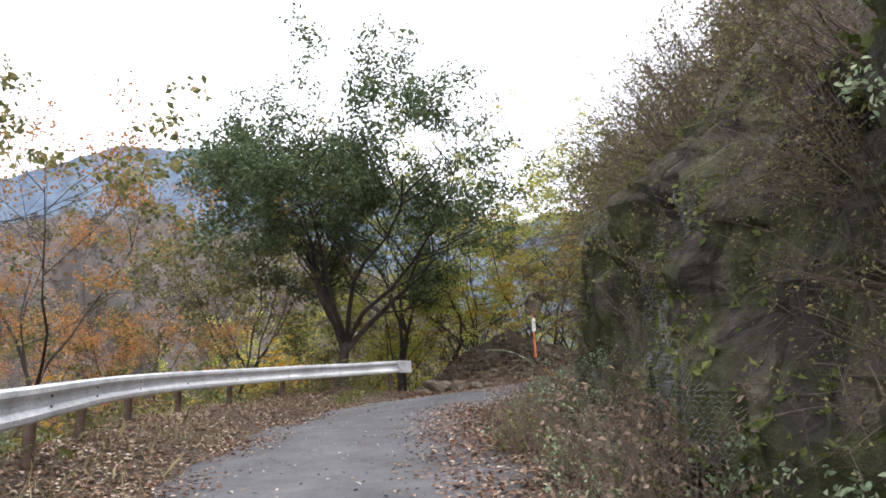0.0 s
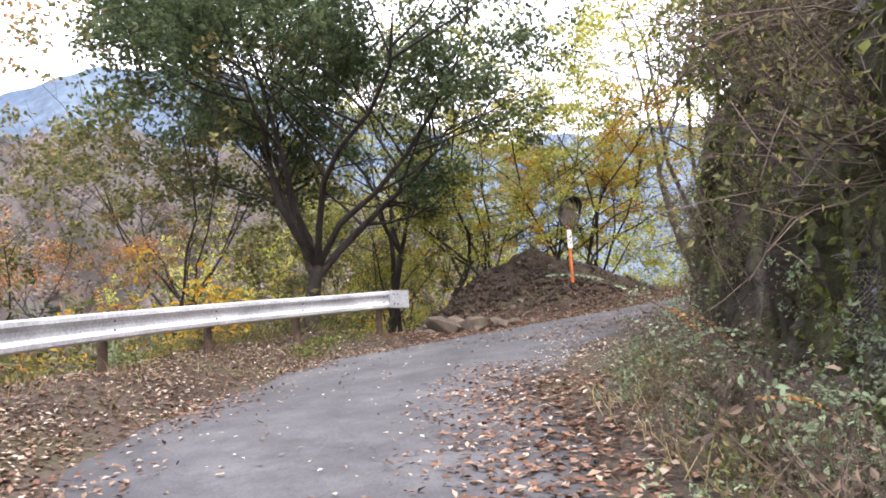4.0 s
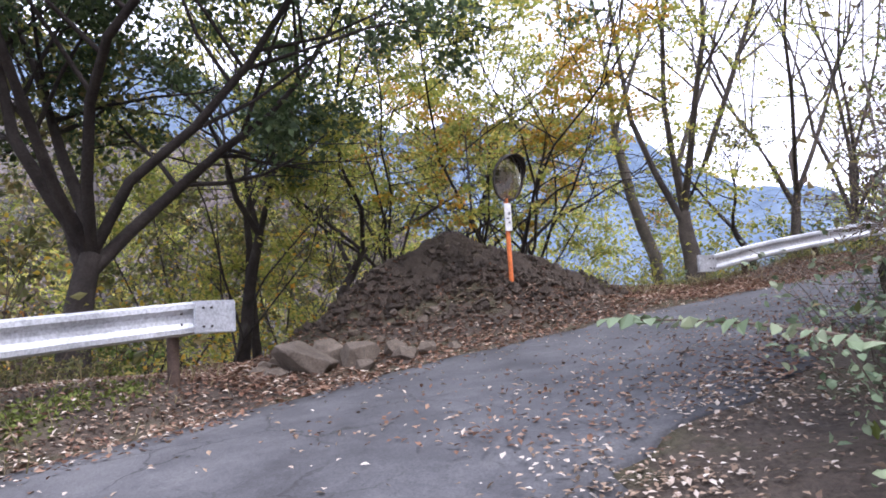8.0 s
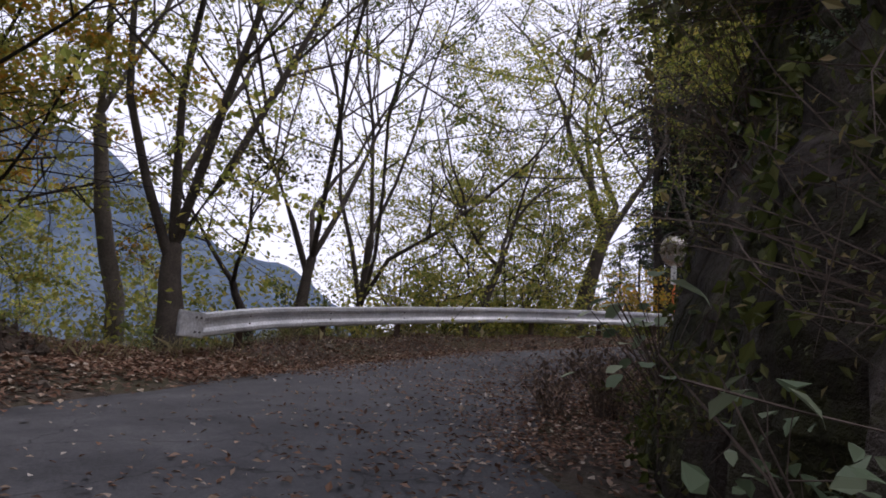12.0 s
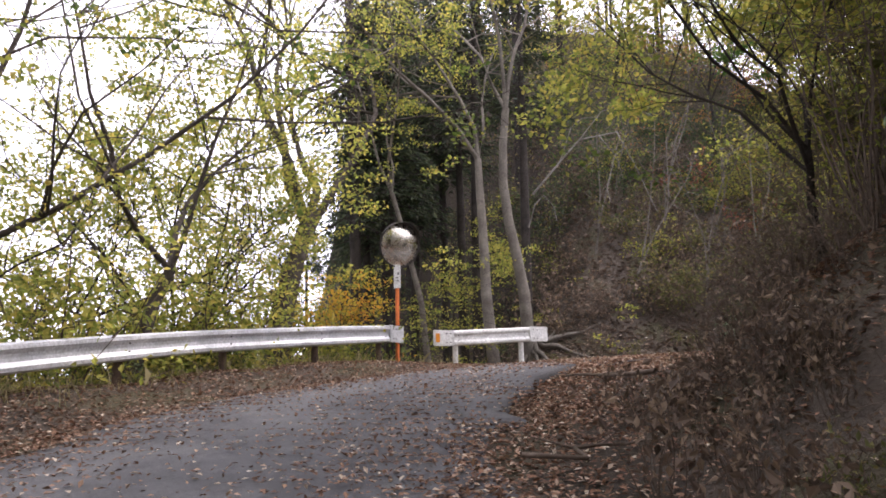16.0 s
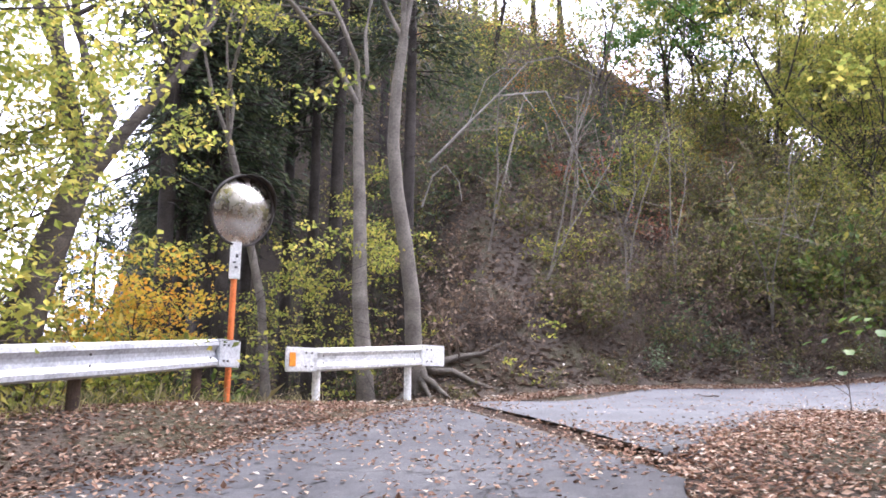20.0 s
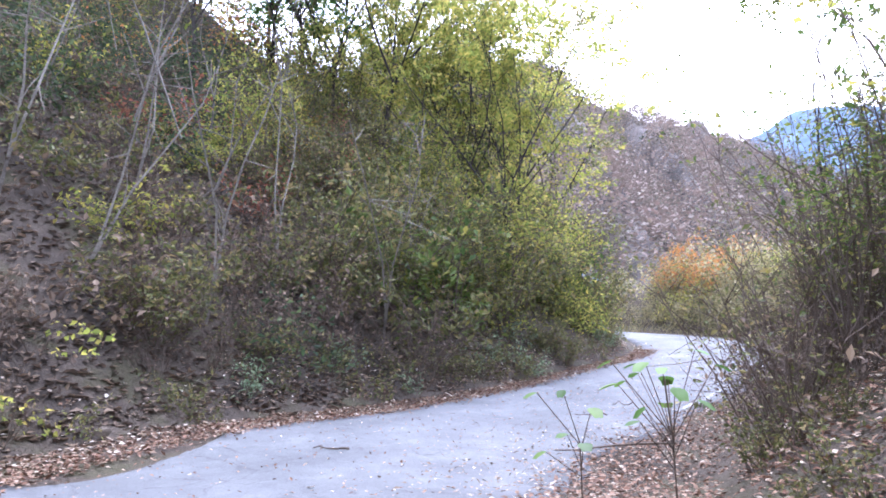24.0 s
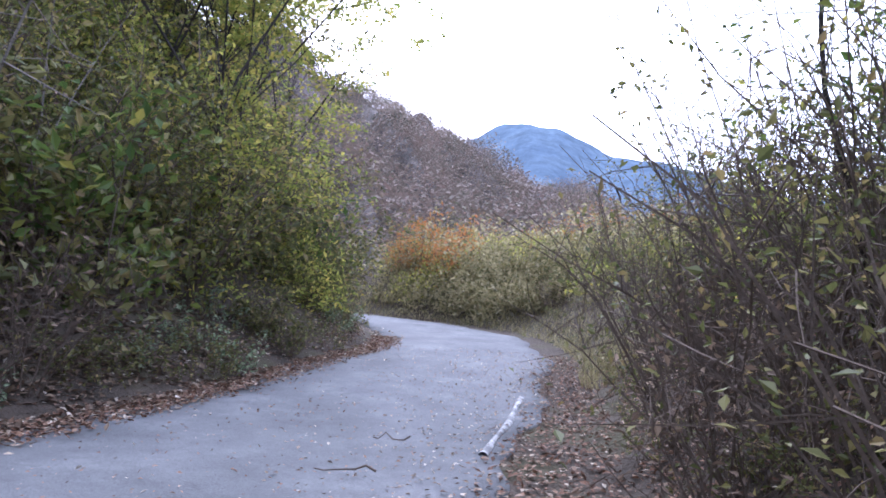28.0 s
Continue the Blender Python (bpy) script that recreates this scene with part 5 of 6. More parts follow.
copies(bush_yellow, [(35.4, 11.0)], R, 0.6, 0.7)
copies(bush_red, [(33.2, 11.4), (30.3, 14.4), (31.2, 12.4), (32.0, 11.9), (29.6, 14.9)], R, 0.7, 1.0)
copies(young_lime, [(31.5, 3.2), (32.4, 5.6), (33.4, 4.0), (34.6, 6.5)], R, 0.7, 0.95, 3)
copies(young_olive, [(32.8, 2.2), (34.4, 3.4), (36.0, 8.5), (35.5, 10.5)], R, 0.75, 1.0, 3)
copies(cedar_a, [(35.6, 1.2), (37.0, 3.2)], R, 0.5, 0.62, 2)
copies(bush_orange, [(31.6, -6.6), (33.0, -7.4), (32.2, -8.6), (34.5, -8.0)], R, 0.9, 1.3)


# ---- wooded hills across the valley, and mountains tinted blue for haze behind them ----
def ring_hill(name, bearings, tops, r0, r1, z0, material, label, rows, cat, jag=1.0):
    """A hill that rises from r0 to r1 metres out; tops: its skyline in degrees by compass bearing from the bend."""
    bear = np.arange(bearings[0], bearings[-1] + 0.01, 0.75)
    el = np.interp(bear, bearings, tops)
    el = el + jag * (0.5 * np.sin(bear * 0.9) + 0.35 * np.sin(bear * 2.3 + 1))
    f = np.linspace(0, 1, rows)
    rr = r0 + (r1 - r0) * f[None, :] * (1 + 0.05 * np.sin(bear * 0.5))[:, None]
    base = np.interp(bear, *z0)
    top = np.tan(np.radians(el)) * r1 + 4
    z = base[:, None] + (top - base)[:, None] * (f ** 1.15)[None] + (np.sin(bear * 0.8)[:, None] * 5 + np.sin(bear[:, None] * 1.7 + f * 9) * 3) * jag * np.sin(f * np.pi)[None] * r1 / 230
    x, y = 10 + rr * np.sin(np.radians(bear))[:, None], 12 + rr * np.cos(np.radians(bear))[:, None]
    v = np.stack([x, y, z], -1)
    n = rows
    i, j = np.meshgrid(np.arange(len(bear) - 1), np.arange(n - 1), indexing="ij")
    q = np.stack([i * n + j, (i + 1) * n + j, (i + 1) * n + j + 1, i * n + j + 1], -1).reshape(-1, 4)
    ob = mesh_object(name, v.reshape(-1, 3), q, material, None, label, True)
    tagged(ob, "", cat, "", "structure")
    return v


HILL_SOIL = surface_material("wooded_slope", [(0.3, (0.04, 0.037, 0.033)), (0.5, (0.065, 0.056, 0.05)), (0.7, (0.10, 0.08, 0.07))], 0.05, 0.6, 0.95, 0.9, 0.5)
# distance haze is painted in: bluish base colour plus a faint blue glow
MOUNTAIN = surface_material("painted_haze_mountain", [(0.3, (0.05, 0.072, 0.105)), (0.55, (0.072, 0.098, 0.13)), (0.75, (0.10, 0.13, 0.16))], 0.012, 0.06, 1.0, 0.3, 2.0, 0.0)
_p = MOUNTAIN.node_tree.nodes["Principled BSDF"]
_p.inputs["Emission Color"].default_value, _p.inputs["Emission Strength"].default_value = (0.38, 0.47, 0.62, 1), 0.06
west = ring_hill("backdrop_hill_west", (-95, -60, -40, -25, -10, 0, 12, 22, 32, 44), (9, 12, 15, 16, 13, 8, 0, -3, -5, -8), 48, 250, ((-95, 44), (-12, -12)), HILL_SOIL, "wooded autumn hillside across the valley", 26, "hillside")
east = ring_hill("backdrop_hill_east", (118, 132, 144, 150, 157, 165, 175, 195), (24, 23.5, 19.6, 16, 12.5, 10, 8, 9), 44, 230, ((118, 132, 175, 195), (14, 9, 5, 5)), HILL_SOIL, "wooded autumn hillside above the road", 26, "hillside")
ring_hill("backdrop_mountain_west", (-110, -60, -35, -22, -8, 6, 19, 25, 31, 37, 42, 48, 75), (14, 16, 18, 22, 19, 15, 15.5, 12, 8.2, 7, 4.0, 0.5, -1), 420, 900, ((-110, 75), (-20, -20)), MOUNTAIN, "distant mountain beyond the valley, its haze painted in blue", 14, "mountain", 0.25)
ring_hill("backdrop_mountain_east", (120, 140, 150, 157, 163, 168, 176, 200), (8, 12, 15.5, 18, 16.5, 15, 12, 9), 420, 900, ((120, 200), (0, 0)), MOUNTAIN, "distant mountain at the head of the valley, its haze painted in blue", 14, "mountain", 0.25)


def woods(name, v, n, seed, label, lo=0.0, crown=2.6, foliage=None, k=84, fine=0.23, span=(0.0, 1.0)):
    """A far wood on a slope, as a crown of loose sprays for each tree."""
    rng = np.random.default_rng(seed)
    a, b = v.shape[0] - 1, v.shape[1] - 1
    fa, fb = rng.uniform(*span, n) * a, (lo + (1 - lo) * rng.random(n) ** 0.8) * b
    i, j = np.minimum(fa.astype(int), a - 1), np.minimum(fb.astype(int), b - 1)
    u, w = (fa - i)[:, None], (fb - j)[:, None]
    p = v[i, j] * (1 - u) * (1 - w) + v[i + 1, j] * u * (1 - w) + v[i, j + 1] * (1 - u) * w + v[i + 1, j + 1] * u * w
    size = crown * rng.uniform(0.6, 1.5, n)
    d = rng.normal(size=(n, k, 3))
    d /= np.linalg.norm(d, axis=2, keepdims=True)
    d[..., 2] = np.abs(d[..., 2]) * 1.1
    c = p[:, None] + d * (size[:, None, None] * rng.uniform(0.7, 1.05, (n, k, 1))) + np.array([0, 0, 1.0]) * size[:, None, None] * 0.5
    vv, ff = leaf_arrays(c.reshape(-1, 3), crown * fine, rng, 0.6, 0, 0.85)
    ob = mesh_object(name, vv, ff, foliage or FAR_WOODS, None, label)
    return tagged(ob, "", "woods", "", "stuff")


woods("far_woods", west, 1300, 81, "autumn woods on the slope across the valley")
woods("far_woods", west, 260, 82, "scattered evergreens on the slope across the valley", foliage=CEDAR)
woods("far_woods", east, 2400, 83, "brown autumn woods on the slope above the road", crown=3.0, k=150, fine=0.115, span=(0.02, 0.8))
woods("far_woods", east, 150, 84, "scattered dark pines on the slope above the road", 0.3, 2.4, CEDAR, 120, 0.15, (0.02, 0.8))


# ---- rock face ----
def rock_face():
    lo, hi = row_at(0.2), row_at(11.1)
    k = np.arange(lo, hi)
    up = np.linspace(-0.3, 5.0, 48)
    pts = []
    for r in k:
        fade = float(smooth01((ROAD_AT[r] - 9.7) / 1.3))
        for h in up:
            steep = 0.7 * float(smooth01((ROAD_AT[r] - 6.6) / 0.8))
            lean = 0.2 * h + 0.75 * (1 - steep) * max(h - 2.8, 0)
            x, y = ROAD[r, :2] - LEFT[r] * (ROAD[r, 6] - 0.05 + lean)
            q = Vector((x, y, h * 0.62))
            out = 0.55 * noise.fractal(q * 0.55, 0.9, 2.1, 5) + 0.26 * noise.noise(q * 1.9) + 0.18 * abs(noise.noise(q * 3.7)) + 0.09 * noise.noise(q * 8)
            out += 0.25 * (noise.voronoi(q * 0.9)[0][0] - 0.4)
            flute = Vector((x * 1.7, y * 1.7, h * 0.22))
            out += 0.34 * (abs(noise.noise(flute)) - 0.2) + 0.16 * (noise.voronoi(Vector((x * 2.1, y * 2.1, h * 0.8)))[0][0] - 0.3)
            out = (min(out, 0.75 - 0.35 * float(smooth01((ROAD_AT[r] - 4.8) / 0.8))) - 0.15) * (1 - 0.6 * float(smooth01(ROAD_AT[r] - 8.4)))
            pts.append((x + LEFT[r, 0] * (out - fade * 0.8), y + LEFT[r, 1] * (out - fade * 0.8), ROAD[r, 2] + h * (1 - 0.75 * fade)))
    n = len(up)
    i, j = np.meshgrid(np.arange(len(k) - 1), np.arange(n - 1), indexing="ij")
    f = np.stack([i * n + j, i * n + j + 1, (i + 1) * n + j + 1, (i + 1) * n + j], -1).reshape(-1, 4)
    ob = mesh_object("rock_face", np.array(pts), f, ROCK, None, "dark mossy rock face beside the road")
    tagged(ob, "", "rock face", "", "structure")
    return np.array(pts).reshape(len(k), n, 3)


FACE = rock_face()
rng = np.random.default_rng(90)
# moss and hanging tufts on the rock
n = 30000
i, j = rng.integers(0, FACE.shape[0] - 1, n), (rng.random(n) ** 0.9 * (FACE.shape[1] - 2)).astype(int)
c = FACE[i, j] + rng.normal(size=(n, 3)) * 0.04
keep = wave(c[:, 0] + c[:, 1], c[:, 2] * 2, 1.1, 0.9) > -0.1
v, f = leaf_arrays(c[keep], 0.085, rng, 0.0, 0.9, 0.6)
tagged(mesh_object("moss", v, f, MOSS, None, "moss and small ferns on the rock face"), "", "moss", "", "stuff")
# plants rooted in the rock, leaning out
for k in range(120):
    i, j = rng.integers(24, FACE.shape[0] - 6), rng.integers(4, FACE.shape[1] - 4)
    out = LEFT[row_at(0.2) + i]
    p = FACE[i, j] - np.append(out, 0) * 0.05
    ang = math.degrees(math.atan2(out[1], out[0]))
    sc = rng.uniform(0.35, 0.85)
    plant = (weed, bare_bush, weed_pale, brush, weed, weed)[rng.integers(0, 6)]
    if in_the_way(plant, p[0] + out[0] * sc * 0.8, p[1] + out[1] * sc * 0.8, sc):
        continue
    copy_thing(plant, pose(*p, 0, 0, ang) @ pose(0, 0, 0, 0, rng.uniform(35, 80), 0) @ pose(0, 0, 0, 0, 0, rng.uniform(0, 360)) @ Matrix.Diagonal((sc, sc, sc, 1)))
for k in range(12):
    i, j = rng.integers(68, 88), rng.integers(33, FACE.shape[1] - 2)
    out = LEFT[row_at(0.2) + i]
    p = FACE[i, j] - np.append(out, 0) * 0.1
    ang = math.degrees(math.atan2(out[1], out[0]))
    sc = rng.uniform(0.6, 1.0)
    plant = (bare_bush, bare_bush, bush_olive, bare_bush)[rng.integers(0, 4)]
    copy_thing(plant, pose(*p, 0, 0, ang) @ pose(0, 0, 0, 0, rng.uniform(10, 38), 0) @ pose(0, 0, 0, 0, 0, rng.uniform(0, 360)) @ Matrix.Diagonal((sc, sc, sc, 1)))
for k in range(22):
    i, j = rng.integers(42, 66), rng.integers(8, FACE.shape[1] - 2)
    out = LEFT[row_at(0.2) + i]
    p = FACE[i, j] - np.append(out, 0) * 0.05
    ang = math.degrees(math.atan2(out[1], out[0]))
    sc = rng.uniform(0.35, 0.6)
    copy_thing((weed, bare_bush, weed_pale, bare_bush, weed)[rng.integers(0, 5)], pose(*p, 0, 0, ang) @ pose(0, 0, 0, 0, rng.uniform(20, 60), 0) @ pose(0, 0, 0, 0, 0, rng.uniform(0, 360)) @ Matrix.Diagonal((sc, sc, sc, 1)))
# leafy bushes overhanging the shaded end of the rock
for k in range(18):
    i, j = rng.integers(row_at(6.9) - row_at(0.2), row_at(9.7) - row_at(0.2)), rng.integers(32, FACE.shape[1] - 2)
    out = LEFT[row_at(0.2) + i]
    p = FACE[i, j] - np.append(out, 0) * 0.15
    sc = rng.uniform(0.7, 1.05)
    copy_thing((bush_olive, bush_green, bare_bush)[k % 3], pose(*p, 0, 0, math.degrees(math.atan2(out[1], out[0]))) @ pose(0, 0, 0, 0, rng.uniform(25, 58), 0) @ pose(0, 0, 0, 0, 0, rng.uniform(0, 360)) @ Matrix.Diagonal((sc, sc, sc, 1)))
# sagging wire net against the rock
def wire_net():
    cells, w = [], 0.0016
    k0, k1 = 46, 72
    for a in range(k0 * 6, k1 * 6):
        for b in range(22, 104):
            fa, fb = a / 6, b / 3.2
            if b / 3.2 > FACE.shape[1] - 3:
                continue
            def at(da, db):
                x, y = fa + da / 6, fb + db / 3.2
                i, j = int(x), int(y)
                p = FACE[i, j] + (FACE[i + 1, j] - FACE[i, j]) * (x - i) + (FACE[i, j + 1] - FACE[i, j]) * (y - j)
                return p + np.append(LEFT[row_at(0.2) + i], 0) * 0.06
            if wave(fa * 0.3, fb * 0.3, 0.9, 0.8) < 0.12:
                continue
            o = 0.5 * (b % 2)
            for s, e in (((o, 0), (o + 0.5, 0.5)), ((o, 0), (o - 0.5, 0.5)), ((o + 0.5, 0.5), (o + 0.5, 1.0))):
                p, q = at(*s), at(*e)
                cells.append((p + [0, 0, w], p - [0, 0, w], q - [0, w, w], q + [0, w, w]))
    v = np.array(cells).reshape(-1, 3)
    ob = mesh_object("wire_net", v, np.arange(len(v)).reshape(-1, 4), WIRE, None, "sagging hexagonal wire net on the rock face")
    return tagged(ob, "", "wire net", "", "stuff")
wire_net()


# ---- fallen leaves ----
def litter(name, n, i_range, off_of, seed, material, label, size=0.075, clump=0.0):
    rng = np.random.default_rng(seed)
    lo, hi = row_at(i_range[0]), row_at(i_range[1])
    k = rng.integers(lo, hi, n)
    off = off_of(rng, k)
    x, y = ROAD[k, 0] + LEFT[k, 0] * off + rng.normal(size=n) * 0.15, ROAD[k, 1] + LEFT[k, 1] * off + rng.normal(size=n) * 0.15
    if clump:
        keep = wave(x * 1.7, y * 1.7, 1.3, 1.1) > rng.normal(size=n) * 0.5 - clump
        x, y = x[keep], y[keep]
    h = 0.03
    ax = np.abs(off if not clump else off[keep])
    kk = k if not clump else k[keep]
    on = ax < np.where((off if not clump else off[keep]) > 0, ROAD[kk, 3], ROAD[kk, 4] + 0.3)
    half = np.where((off if not clump else off[keep]) > 0, ROAD[kk, 3], ROAD[kk, 4] + 0.35)
    mid = (ROAD[kk, 3] - ROAD[kk, 4] - 0.35) / 2
    crown = 0.03 * (1 - np.clip(((off if not clump else off[keep]) - mid) / ((ROAD[kk, 3] + ROAD[kk, 4] + 0.35) / 2), -1, 1) ** 2)
    z = np.where(on, ROAD[kk, 2] + banking(ROAD_AT[kk]) * (off if not clump else off[keep]) + 0.04 + crown, ground_height(x, y) + 0.015) + rng.random(len(x)) * 0.018
    v, f = leaf_arrays(np.stack([x, y, z], 1), size, rng, 0.75, 0, 0.62)
    ob = mesh_object(name, v, f, material, None, label)
    return tagged(ob, "", "fallen leaves", "", "stuff")


L_verge = lambda rng, k: ROAD[k, 3] + 0.15 + rng.normal(size=len(k)) * 0.22 + rng.random(len(k)) * (ROAD[k, 5] - ROAD[k, 3] + 0.6)
R_verge = lambda rng, k: -(ROAD[k, 4] - 0.3 + np.abs(rng.normal(size=len(k))) * 0.9 + rng.random(len(k)) * 0.5)
ANY = lambda rng, k: rng.uniform(-1, 1, len(k)) * (ROAD[k, 3] + 0.2)
litter("fallen_leaves", 15000, (1.2, 7.6), L_verge, 101, PALE_LITTER, "pale dead leaves along the outer verge", 0.06, 0.1)
litter("fallen_leaves", 17000, (1.2, 7.6), L_verge, 114, LITTER, "red-brown dead leaves along the outer verge", 0.06)
litter("fallen_leaves", 15000, (7.0, 10.6), L_verge, 102, LITTER, "red-brown dead leaves along the verge", 0.08)
litter("fallen_leaves", 19000, (10, 15), L_verge, 103, LITTER, "red-brown dead leaves below the guardrail", 0.057)
litter("fallen_leaves", 9000, (10.4, 15.2), lambda rng, k: ROAD[k, 3] + 0.35 - np.abs(rng.normal(size=len(k))) * 0.75, 125, LITTER, "red-brown dead leaves drifted onto the asphalt edge", 0.05)
litter("fallen_leaves", 15000, (15.4, 20.5), lambda rng, k: ROAD[k, 3] - 0.25 + np.abs(rng.normal(size=len(k))) * 0.5, 117, LITTER, "pinkish dead leaves drifted along the hill foot", 0.06)
litter("fallen_leaves", 4000, (15, 21), L_verge, 104, PALE_LITTER, "tan dead leaves along the hill foot", 0.08)
litter("fallen_leaves", 2600, (5.2, 7.8), R_verge, 118, PALE_LITTER, "sparse dead leaves below the rock nose", 0.045, 0.3)
litter("fallen_leaves", 4600, (1.2, 5.2), R_verge, 105, LITTER, "dead leaves along the rock foot", 0.075)
litter("fallen_leaves", 2600, (7.6, 9.4), R_verge, 113, LITTER, "thin dead leaves along the inner verge", 0.06, 0.2)
litter("fallen_leaves", 19000, (9.4, 15.6), R_verge, 106, LITTER, "deep dead leaves along the inner verge", 0.049)
litter("fallen_leaves", 7000, (15.2, 20), R_verge, 107, LITTER, "dead leaves along the inner bank", 0.062)
litter("fallen_leaves", 1500, (1.2, 15), ANY, 108, PALE_LITTER, "scattered pale leaves on the asphalt", 0.052)
INNER = lambda rng, k: -ROAD[k, 4] - 0.2 + np.abs(rng.normal(size=len(k))) * 1.05
litter("fallen_leaves", 9000, (10.2, 14.6), INNER, 119, LITTER, "dead leaves spread over the inner half of the asphalt", 0.046)
litter("fallen_leaves", 2600, (6.4, 10.2), INNER, 124, LITTER, "thin dead leaves over the inner half of the asphalt", 0.05)
litter("fallen_leaves", 700, (11.5, 15.2), ANY, 109, LITTER, "patches of dead leaves on the asphalt", 0.055, 0.0)
litter("fallen_leaves", 2600, (15, 20), ANY, 110, LITTER, "scattered dead leaves and bits on the pale road", 0.036)
litter("fallen_leaves", 1500, (15.5, 20), lambda rng, k: -ROAD[k, 4] + 0.1 + np.abs(rng.normal(size=len(k))) * 0.8, 126, PALE_LITTER, "pale bits drifted on the inner side of the pale road", 0.045)
HILL_OFF = lambda rng, k: ROAD[k, 5] + rng.random(len(k)) ** 1.2 * 9
BANK_OFF = lambda rng, k: -(ROAD[k, 6] + rng.random(len(k)) * 3.4)
litter("fallen_leaves", 14000, (14.8, 18.5), HILL_OFF, 111, BROWN_LEAF, "dead leaves lying on the steep bank", 0.13)
litter("fallen_leaves", 17000, (11, 19.5), BANK_OFF, 112, LITTER, "dead leaves lying on the inner bank", 0.065)


EDGE_L = lambda rng, k: ROAD[k, 3] - 0.12 + rng.normal(size=len(k)) * 0.22
litter("fallen_leaves", 4200, (1.2, 7.8), EDGE_L, 115, LITTER, "dead leaves drifted over the road edge", 0.06, 0.1)
EDGE_R = lambda rng, k: -(ROAD[k, 4] - 0.25 + rng.normal(size=len(k)) * 0.3)
litter("fallen_leaves", 3000, (1.2, 5.6), EDGE_R, 116, LITTER, "dead leaves drifted along the rock side", 0.06, 0.0)


# ---- dry grass along the verges ----
def grass(n, i_range, off, seed, label):
    rng = np.random.default_rng(seed)
    k = rng.integers(row_at(i_range[0]), row_at(i_range[1]), n)
    o = off(rng, k)
    x, y = ROAD[k, 0] + LEFT[k, 0] * o, ROAD[k, 1] + LEFT[k, 1] * o
    z = ground_height(x, y)
    base = np.stack([x, y, z], 1)
    h = rng.uniform(0.08, 0.3, n)[:, None]
    way = rng.normal(size=(n, 3)) * [0.45, 0.45, 0] + [0, 0, 1]
    side = rng.normal(size=(n, 3)) * [1, 1, 0]
    side /= np.linalg.norm(side, axis=1, keepdims=True)
    bend = rng.normal(size=(n, 3)) * [0.25, 0.25, 0.02]
    m = base + way * h * 0.6
    t = base + way * h + bend * h
    v = np.stack([base - side * 0.005, base + side * 0.005, m + side * 0.004, t, m - side * 0.004], 1).reshape(-1, 3)
    ob = mesh_object("dry_grass", v, np.arange(5 * n).reshape(-1, 5), GRASS, None, label)
    return tagged(ob, "", "grass", "", "stuff")
grass(700, (1.5, 7.6), lambda r, k: ROAD[k, 5] - 0.9 + r.normal(size=len(k)) * 0.45, 120, "tufts of dry grass below the guardrail")
grass(2600, (10, 14.8), lambda r, k: ROAD[k, 5] + 0.1 + r.normal(size=len(k)) * 0.4, 121, "tufts of dry grass below the guardrail")
grass(400, (2.5, 4.8), lambda r, k: -(ROAD[k, 4] + 0.75 + np.abs(r.normal(size=len(k))) * 0.5), 122, "dry grass at the foot of the rock")
grass(9000, (19, 23), lambda r, k: -(ROAD[k, 4] + 0.6 + np.abs(r.normal(size=len(k))) * 1.2), 123, "pale tall grass beside the far bend")


# ---- soil mound ----
def soil_mound():
    xs, ys = np.arange(-1.6, 7.2, 0.08), np.arange(24.0, 29.4, 0.08)
    X, Y = np.meshgrid(xs, ys, indexing="ij")
    z = ground_height(X.ravel(), Y.ravel())
    lump = np.array([0.13 * noise.fractal(Vector((x * 1.6, y * 1.6, 0)), 0.7, 2.1, 6) + 0.11 * max(0, noise.noise(Vector((x * 5, y * 5, 3)))) + 0.05 * abs(noise.noise(Vector((x * 11, y * 11, 7)))) for x, y in zip(X.ravel(), Y.ravel())])
    inside = np.exp(-((X - 2.3) / 3.3) ** 4 - ((Y - 27.0) / 2.0) ** 4).ravel()
    v = np.stack([X.ravel(), Y.ravel(), z + (lump + 0.10) * inside * 1.2 - 0.06], 1)
    a, b = np.meshgrid(np.arange(len(xs) - 1), np.arange(len(ys) - 1), indexing="ij")
    q = ((a * len(ys) + b)[..., None] + np.array([0, len(ys), len(ys) + 1, 1])).reshape(-1, 4)
    ob = mesh_object("soil_mound", v, q, MOUND_SOIL, None, "heap of dark lumpy soil and stones at the bend", True)
    return tagged(ob, "", "soil mound")
soil_mound()


# ---- stones by the mound ----
def stone(at, size, seed, label, group="stones by the mound", squash=0.65):
    rng = np.random.default_rng(seed)
    bm = bmesh.new()
    for p in rng.normal(size=(16, 3)):
        p = p / np.linalg.norm(p) * rng.uniform(0.75, 1.05)
        bm.verts.new((p[0] * size, p[1] * size * 0.8, p[2] * size * squash))
    hull = bmesh.ops.convex_hull(bm, input=bm.verts)
    bmesh.ops.delete(bm, geom=[g for g in hull["geom_interior"] if g.is_valid], context="VERTS")
    bmesh.ops.bevel(bm, geom=bm.edges[:], offset=size * 0.02, segments=1, affect="EDGES")
    me = bpy.data.meshes.new("stone")
    bm.to_mesh(me)
    bm.free()
    me.materials.append(STONE)
    ob = new("stone", me)
    ob.matrix_world = pose(at[0], at[1], gh(*at) + size * squash * 0.35, 0, 0, rng.uniform(0, 360))
    return tagged(ob, label, "stone", group)
stone((-0.45, 21.6), 0.58, 1, "large broken grey-brown stone beside the road")
stone((0.25, 21.75), 0.42, 2, "broken angular stone leaning on a larger one")
stone((-0.75, 21.2), 0.22, 3, "flat broken stone by the guardrail end", squash=0.4)
stone((-1.0, 21.5), 0.18, 4, "small flat stone by the guardrail end", squash=0.4)
